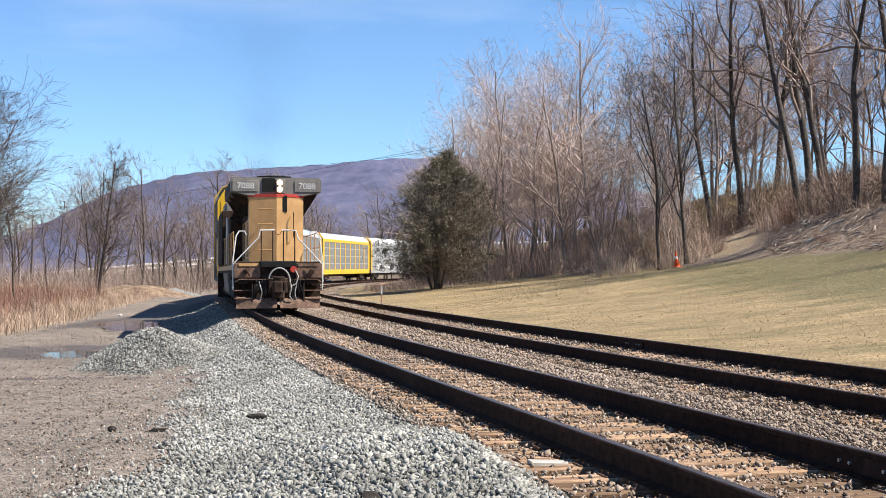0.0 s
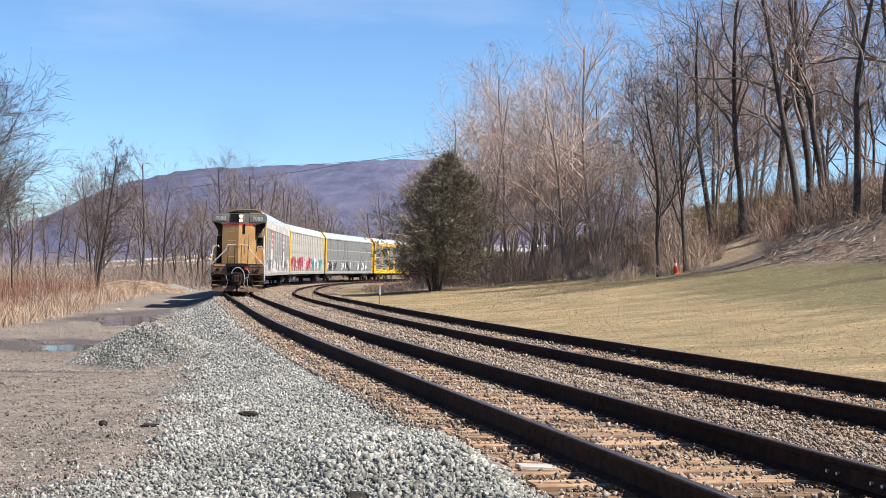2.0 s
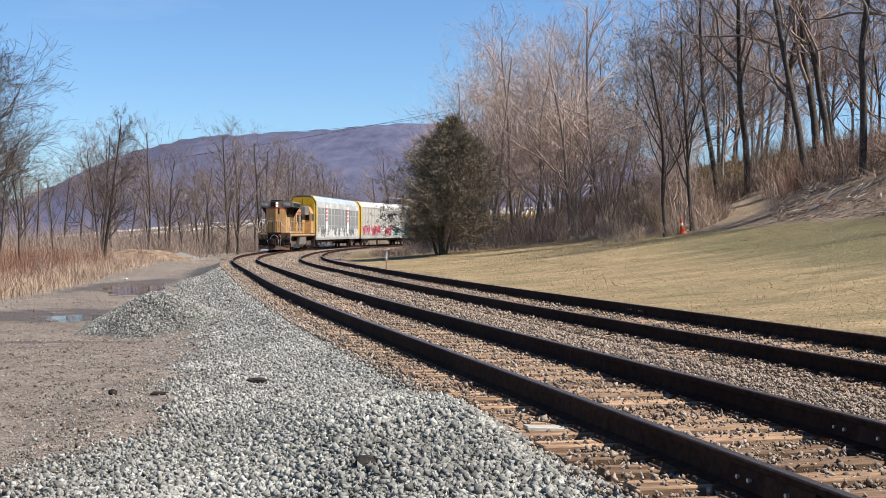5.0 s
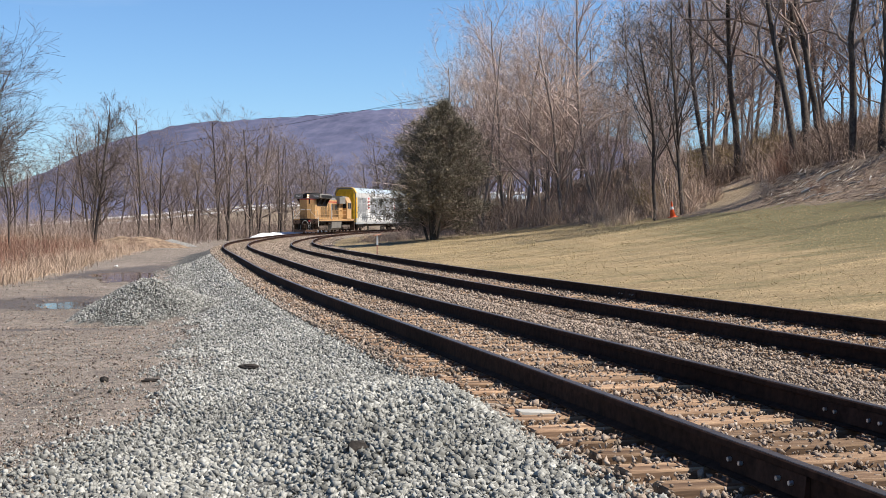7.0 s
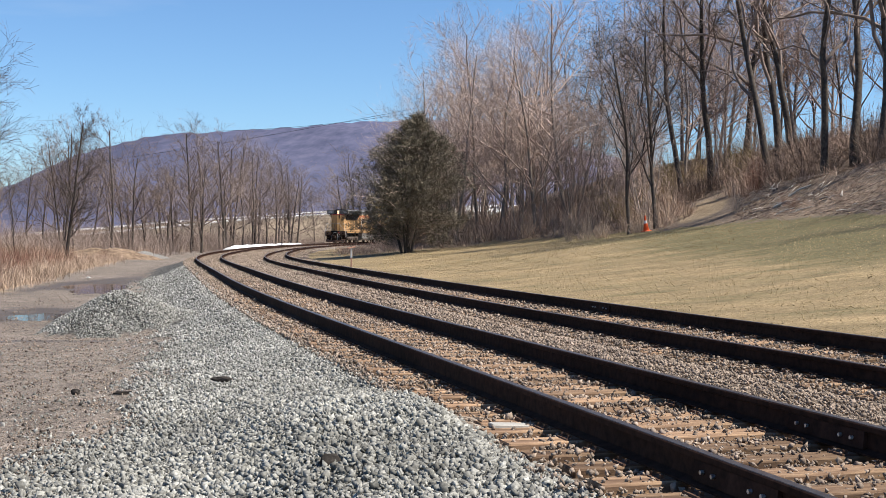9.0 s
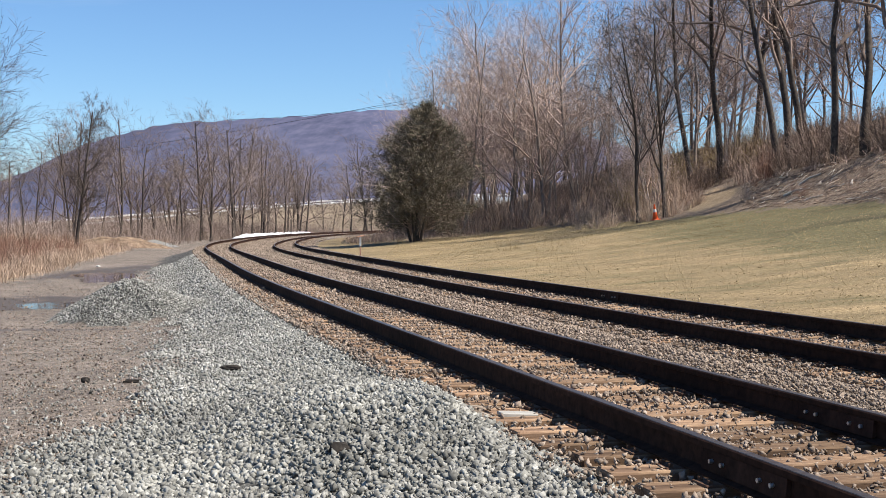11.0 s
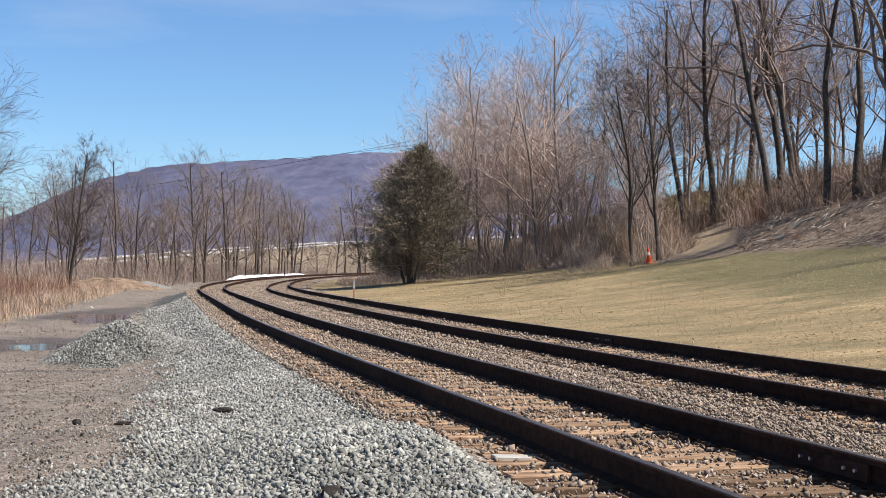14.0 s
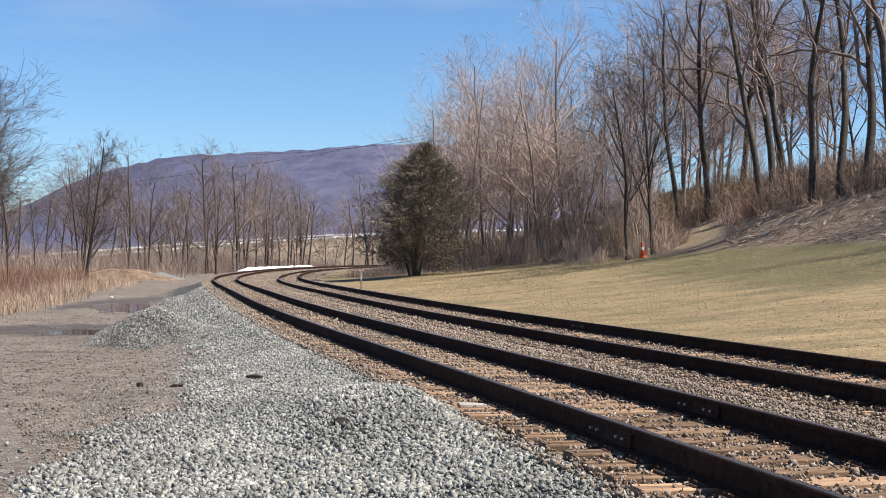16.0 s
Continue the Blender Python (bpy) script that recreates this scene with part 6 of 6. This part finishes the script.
# ---- distance ----
def build_mountain():
    prof_a = [-60, -30, -19, -17, -15.2, -12, -9, -6, -4, -2, 0, 4, 10, 20, 35, 60]
    prof_h = [0.01, 0.02, 0.034, 0.050, 0.067, 0.082, 0.0875, 0.0905, 0.0945, 0.0965, 0.098, 0.094, 0.062, 0.034, 0.02, 0.01]
    n, m = 300, 40
    A = np.radians(np.linspace(-60, 60, n))
    V = np.empty((m, n, 3))
    for j in range(m):
        f = j / (m - 1)
        r = 1500 + 1900 * f
        h = np.interp(np.degrees(A), prof_a, prof_h) * 3420
        z = h * (f ** 0.8) * (1 + 0.05 * np.sin(A * 37 + f * 4) * (1 - f)) - 8 + 9 * np.sin(A * 70 + 6 * f) * f * (1 - f) ** 2
        if j == m - 1:
            z = z + 3.5 * np.random.RandomState(4).uniform(-1, 1, n)
        V[j] = np.stack([r * np.sin(A), r * np.cos(A), z], -1)
    idx = np.arange(n * m).reshape(m, n)
    F = np.stack([idx[:-1, :-1], idx[:-1, 1:], idx[1:, 1:], idx[1:, :-1]], -1).reshape(-1, 4)
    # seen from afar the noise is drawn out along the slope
    # distance haze is mixed into the ridge's blue-violet base colours
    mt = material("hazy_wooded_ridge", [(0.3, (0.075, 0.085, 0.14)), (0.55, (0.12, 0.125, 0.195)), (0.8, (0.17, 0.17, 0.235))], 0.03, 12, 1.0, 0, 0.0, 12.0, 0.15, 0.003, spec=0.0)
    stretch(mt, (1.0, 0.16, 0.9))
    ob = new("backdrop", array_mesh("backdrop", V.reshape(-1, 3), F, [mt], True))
    tagged(ob, "long wooded mountain ridge, blue-grey haze in its colour", "mountain", kind="structure")


build_mountain()


# ---- highway beyond the wood ----
HIGHWAY = [(-110, 150, -2.0), (-61, 180, 0.0), (-48.5, 209.5, 2.1), (-33, 237.5, 4.4), (-12.5, 264.7, 6.5), (20, 300, 8.8), (60, 340, 10.3)]


def on_highway(f):
    """Places along the highway's near edge, f in metres from its start."""
    for (a, b) in zip(HIGHWAY, HIGHWAY[1:]):
        a, b = Vector(a), Vector(b)
        L = (b - a).length
        if f <= L or b == Vector(HIGHWAY[-1]):
            return a + (b - a) * (f / L), (b - a).normalized()
        f -= L
    return None


def build_highway():
    pts = [on_highway(4.0 * k) for k in range(72)]
    rows = []
    for p, d in pts:
        n = Vector((d.y, -d.x, 0)).normalized()
        if n.y > 0:
            n = -n
        foot = gz(p.x + n.x * 26, p.y + n.y * 26) - 0.3
        rows.append([tuple(p + n * 26 + Vector((0, 0, foot - p.z))), tuple(p + n * 14 + Vector((0, 0, (foot - p.z) * 0.62))), tuple(p + n * 2.2 - Vector((0, 0, 0.1))), tuple(p), tuple(p - n * 22), tuple(p - n * 22 - Vector((0, 0, 9))), tuple(p + n * 26 + Vector((0, 0, foot - p.z - 3)))])
    ob = single("highway_embankment", Geo().loft(rows), M["verge"], "dry grassy highway embankment behind the trees", "embankment", kind="structure")
    ob.name = "embankment"
    gr = thing("guard_rail", "long pale steel guard rail along the highway", "guard rail")
    for lift, off in ((0.45, 0.0), (0.62, -9.0)):
        a, c = [], []
        for p, d in pts:
            n = Vector((d.y, -d.x, 0)).normalized()
            n = -n if n.y > 0 else n
            q = p + n * off
            a.append([tuple(q + n * x + Vector((0, 0, z))) for x, z in ((0, lift), (0.05, lift + 0.08), (0.0, lift + 0.15), (0.05, lift + 0.22), (0, lift + 0.31), (-0.03, lift + 0.31), (-0.03, lift))])
        part("beam", Geo().loft(a), M["white"], gr)
    post = Geo().box(-0.07, 0.07, -0.07, 0.07, -0.3, 0.75).mesh("post", M["galv"])
    for p, d in pts[::1]:
        part("post", post, None, gr, at=pose(p.x, p.y, p.z))


build_highway()


def build_car():
    ca = thing("car", "white saloon car driving along the highway", "car")
    body = [(-2.25, 0.35), (2.25, 0.35), (2.3, 0.62), (2.1, 0.82), (1.0, 0.92), (0.35, 1.40), (-1.0, 1.44), (-1.75, 0.98), (-2.25, 0.90)]
    part("body", Geo().prism(body, "x", -0.88, 0.88), M["white"], ca)
    part("side_window", Geo().prism([(0.75, 0.95), (0.30, 1.34), (-0.95, 1.37), (-1.5, 1.0)], "x", -0.89, 0.89), M["black"], ca)
    for y in (-1.4, 1.4):
        for x in (-0.8, 0.8):
            part("wheel", Geo().disc((x, y, 0.33), "x", 0.33, 0.11, 18), M["black"], ca)
    return ca


car = build_car()


# ---- small things ----
def build_cone(x, y):
    co = thing("traffic_cone", "orange plastic traffic cone with a white band standing on the lawn", "traffic cone", m=pose(x, y, gz(x, y) + 0.14, 0, -6, 20) @ Matrix.Scale(1.15, 4))
    part("base", Geo().box(-0.19, 0.19, -0.19, 0.19, 0, 0.035, 0.02), M["orange"], co)
    part("body", Geo().tube([(0, 0, 0.03), (0, 0, 0.38)], 0.15, 20, 0.085), M["orange"], co, smooth=False)
    part("band", Geo().tube([(0, 0, 0.38), (0, 0, 0.52)], 0.087, 20, 0.06), M["white"], co, "white reflective band")
    part("tip", Geo().tube([(0, 0, 0.52), (0, 0, 0.76)], 0.06, 20, 0.03), M["orange"], co)


build_cone(12.75, 69.6)


def build_stake(x, y):
    st = thing("marker_stake", "wooden marker stake with white top half and tilted cap board", "stake", m=pose(x, y, gz(x, y)))
    part("post", Geo().box(-0.04, 0.04, -0.04, 0.04, -0.15, 0.52, 0.008), M["wood"], st)
    part("band", Geo().box(-0.045, 0.045, -0.045, 0.045, 0.52, 1.02, 0.008), M["white"], st, "white painted upper half")
    part("cap_board", Geo().box(-0.19, 0.19, -0.12, 0.12, 0, 0.05, 0.01), M["wood"], st, at=pose(0, 0, 1.02, 0, -12, 20))


build_stake(-3.38, 64.5)


def lump(seed, sx, sy, sz, rough=0.3, n=3):
    """An irregular chunk."""
    bm = bmesh.new()
    bmesh.ops.create_icosphere(bm, subdivisions=n, radius=1)
    off = Vector((seed * 3.1, seed * 1.7, 0.3))
    for v in bm.verts:
        k = 1 + rough * noise.noise(v.co * 1.3 + off) + rough * 0.5 * noise.noise(v.co * 3.1 + off)
        v.co = Vector((v.co.x * sx * k, v.co.y * sy * k, v.co.z * sz * k))
    geo = Geo()
    geo.add([v.co for v in bm.verts], [[v.index for v in f.verts] for f in bm.faces])
    bm.free()
    return geo


def sit(x, y, lift=0.0):
    return float(surface_z(np.array([x]), np.array([y]))[0]) + lift


M["char"] = material("charred_wood", [(0.3, (0.018, 0.016, 0.015)), (0.7, (0.07, 0.06, 0.052))], 14, 6, 0.9, 0, 0.6, 0.01)
M["heap"] = material("grey_heap_gravel", [(0.3, (0.12, 0.118, 0.11)), (0.55, (0.27, 0.265, 0.25)), (0.8, (0.42, 0.41, 0.385))], 12, 6, 0.9, 0, 0.8, 0.05, 0.15, 0.6)
M["soil"] = material("bare_brown_soil", [(0.3, (0.10, 0.066, 0.045)), (0.5, (0.24, 0.17, 0.118)), (0.7, (0.42, 0.31, 0.22))], 2.5, 9, 0.95, 0, 0.6, 0.05, 0.25, 0.5)
single("timber_scrap", lump(1, 0.11, 0.04, 0.03, 0.4), M["char"], "flat dark scrap of charred timber on the ballast", "scrap", m=pose(-2.05, 13.24, sit(-2.05, 13.24, 0.06), 0, 0, 4))
single("dark_stone", lump(2, 0.042, 0.036, 0.03, 0.5, 2), M["char"], "small dark clod on the dirt lot", "stone", m=pose(-3.44, 12.7, sit(-3.44, 12.7, 0.03)))
single("dark_stone", lump(3, 0.068, 0.045, 0.045, 0.6, 2), M["char"], "dark brown angular stone among the grey ballast", "stone", m=pose(-0.534, 7.72, sit(-0.534, 7.72, 0.03), 0, 0, 20))
single("timber_scrap", lump(6, 0.10, 0.03, 0.02, 0.5, 2), M["char"], "dark splinter of wood on the dirt lot", "scrap", m=pose(-2.95, 12.6, sit(-2.95, 12.6, 0.02), 0, 0, 10))
single("paper_litter", lump(7, 0.12, 0.08, 0.05, 0.6, 2), M["white"], "crumpled white litter beside the puddle", "litter", m=pose(-17.6, 67.5, sit(-17.6, 67.5, 0.05)))
# thin slab added on one sleeper to give it a whitish end
pp, pt = on_track(3.62, -0.36)
single("wood_shim", Geo().box(-0.14, 0.14, -0.065, 0.065, 0, 0.025, 0.006), M["cream"], "added pale slab for the whitish end of a sleeper", "board", m=pose(pp.x, pp.y, -0.20, 1, 3, -math.degrees(pt)))


def build_mound(name, x, y, rx, ry, h, mat, label, category, seed):
    n, m = 40, 14
    geo = Geo()
    rings = []
    for j in range(m):
        f = j / (m - 1)
        ring = []
        for i in range(n):
            a = 2 * math.pi * i / n
            k = (1 - f) * (1 + 0.14 * noise.noise(Vector((math.cos(a) * 1.6, math.sin(a) * 1.6, seed))))
            px, py = x + rx * k * math.cos(a), y + ry * k * math.sin(a)
            z = h * (1 - (1 - f) ** 1.5) * (1 + 0.25 * noise.noise(Vector((px * 0.9, py * 0.9, seed))))
            ring.append((px, py, gz(px, py) - 0.06 + z))
        rings.append(ring)
    geo.loft(rings)
    return single(name, geo, mat, label, category, smooth=True)


build_mound("gravel_mound", -24.6, 113.5, 2.3, 2.0, 0.62, M["heap"], "small heap of grey gravel at the end of the road", "gravel pile", 2.0)
build_mound("soil_mound", -27.5, 110.0, 5.5, 3.2, 1.0, M["soil"], "low bank of bare brown soil beyond the road", "soil bank", 5.0)


def build_puddle(x, y, rx, ry, z, turn, seed, m):
    pts = []
    for i in range(48):
        a = 2 * math.pi * i / 48
        k = 1 + 0.4 * noise.noise(Vector((math.cos(a) * 1.5, math.sin(a) * 1.5, seed))) + 0.25 * noise.noise(Vector((math.cos(a) * 6, math.sin(a) * 6, seed)))
        pts.append((rx * k * math.cos(a), ry * k * math.sin(a)))
    geo = Geo().prism(pts, "z", -0.02, 0.0)
    return single("water", geo, m, "shallow muddy puddle on the dirt road", "puddle", kind="structure", m=pose(x, y, z, 0, 0, turn))


def water_material():
    m = bpy.data.materials.new("muddy_water")
    m.use_nodes = True
    b = m.node_tree.nodes["Principled BSDF"]
    b.inputs["Base Color"].default_value = (0.075, 0.058, 0.05, 1)
    b.inputs["Specular IOR Level"].default_value = 0.4
    b.inputs["Roughness"].default_value = 0.05
    n = m.node_tree.nodes.new("ShaderNodeTexNoise")
    n.inputs["Scale"].default_value = 3
    bp = m.node_tree.nodes.new("ShaderNodeBump")
    bp.inputs["Strength"].default_value, bp.inputs["Distance"].default_value = 0.02, 0.004
    m.node_tree.links.new(n.outputs["Fac"], bp.inputs["Height"])
    m.node_tree.links.new(bp.outputs[0], b.inputs["Normal"])
    return m


M["water"] = water_material()
build_puddle(-10.3, 35.6, 1.6, 2.9, sit(-10.3, 35.6, 0.02), 8, 1.0, M["water"])
build_puddle(-15.0, 59.0, 1.9, 10.0, sit(-15.0, 59.0, 0.02), 13, 2.0, M["water"])


def build_snow():
    rnd = np.random.RandomState(8)
    for s0, s1, seed in ((130.5, 154.2, 1), (155.2, 166.0, 2)):
        geo = Geo()
        rings = []
        k = int((s1 - s0) / 0.5)
        for i in range(k + 1):
            s = s0 + (s1 - s0) * i / k
            end = min(1.0, (s - s0) / (5.0 if seed == 1 else 0.4) + 0.12, (s1 - s) / 0.6 + 0.1)
            h = 0.36 * end * (1 + 0.35 * noise.noise(Vector((s * 0.9, seed, 0))) + 0.18 * noise.noise(Vector((s * 2.7, seed, 3))))
            ring = []
            for q, z in ((-1.9, -0.2), (-2.1, 0.35 * h), (-2.5, 0.9 * h), (-3.0, h), (-3.6, 0.7 * h), (-4.6, -0.9)):
                p, _ = on_track(s, q + 0.12 * noise.noise(Vector((s * 1.3, q, seed))), -0.30 + z)
                ring.append(tuple(p))
            rings.append(ring)
        geo.loft(rings)
        single("snow_bank", geo, M["snow"], "low ragged bank of old white snow beside the track", "snow bank", "snow banks by the track", smooth=False)
    p, _ = on_track(154.7, -2.0)
    single("marker_post", Geo().box(-0.06, 0.06, -0.06, 0.06, -0.6, 1.7, 0.01), M["char"], "thin dark post in the gap of the snow bank", "post", m=Matrix.Translation(p))


build_snow()


def cable(name, a, b, sag, r, label):
    a, b = Vector(a), Vector(b)
    pts = [a + (b - a) * (k / 24) - Vector((0, 0, sag * 4 * (k / 24) * (1 - k / 24))) for k in range(25)]
    single(name, bar_rail(pts, r, 4), M["black"], label, "cable", "overhead wires")


cable("overhead_cable", (-92, 235, 12.2), (2, 150, 17.4), 1.2, 0.022, "thin dark overhead wire across the valley")
cable("overhead_cable", (-30, 190, 17.6), (2, 148, 16.6), 0.5, 0.02, "thin dark overhead wire across the valley")


def build_slash():
    rnd = np.random.RandomState(31)
    for k in range(36):
        s, b = rnd.uniform(34, 58), rnd.uniform(0.2, 6.0)
        p, t = on_track(s, FAR_RAIL + b + float(np.interp(s, EDGE_S, EDGE_Q)))
        if p.x < 0.26 * p.y:
            continue
        L = rnd.uniform(0.4, 1.6)
        a = rnd.uniform(-1.3, 1.3)
        e = Vector((math.cos(a) * L, math.sin(a) * L, 0))
        z0, z1 = gz(p.x, p.y), gz(p.x + e.x, p.y + e.y)
        r = rnd.uniform(0.025, 0.07)
        geo = Geo().tube([(p.x, p.y, z0 + r), (p.x + e.x * 0.5, p.y + e.y * 0.5, (z0 + z1) / 2 + r + rnd.uniform(0, 0.1)), (p.x + e.x, p.y + e.y, z1 + r)], r, 6, r * 0.7)
        single("log", geo, M["cream"] if rnd.uniform() < 0.4 else M["bark"], "cut weathered branch lying on the bank", "log", "cut branches on the bank")


build_slash()


motions()
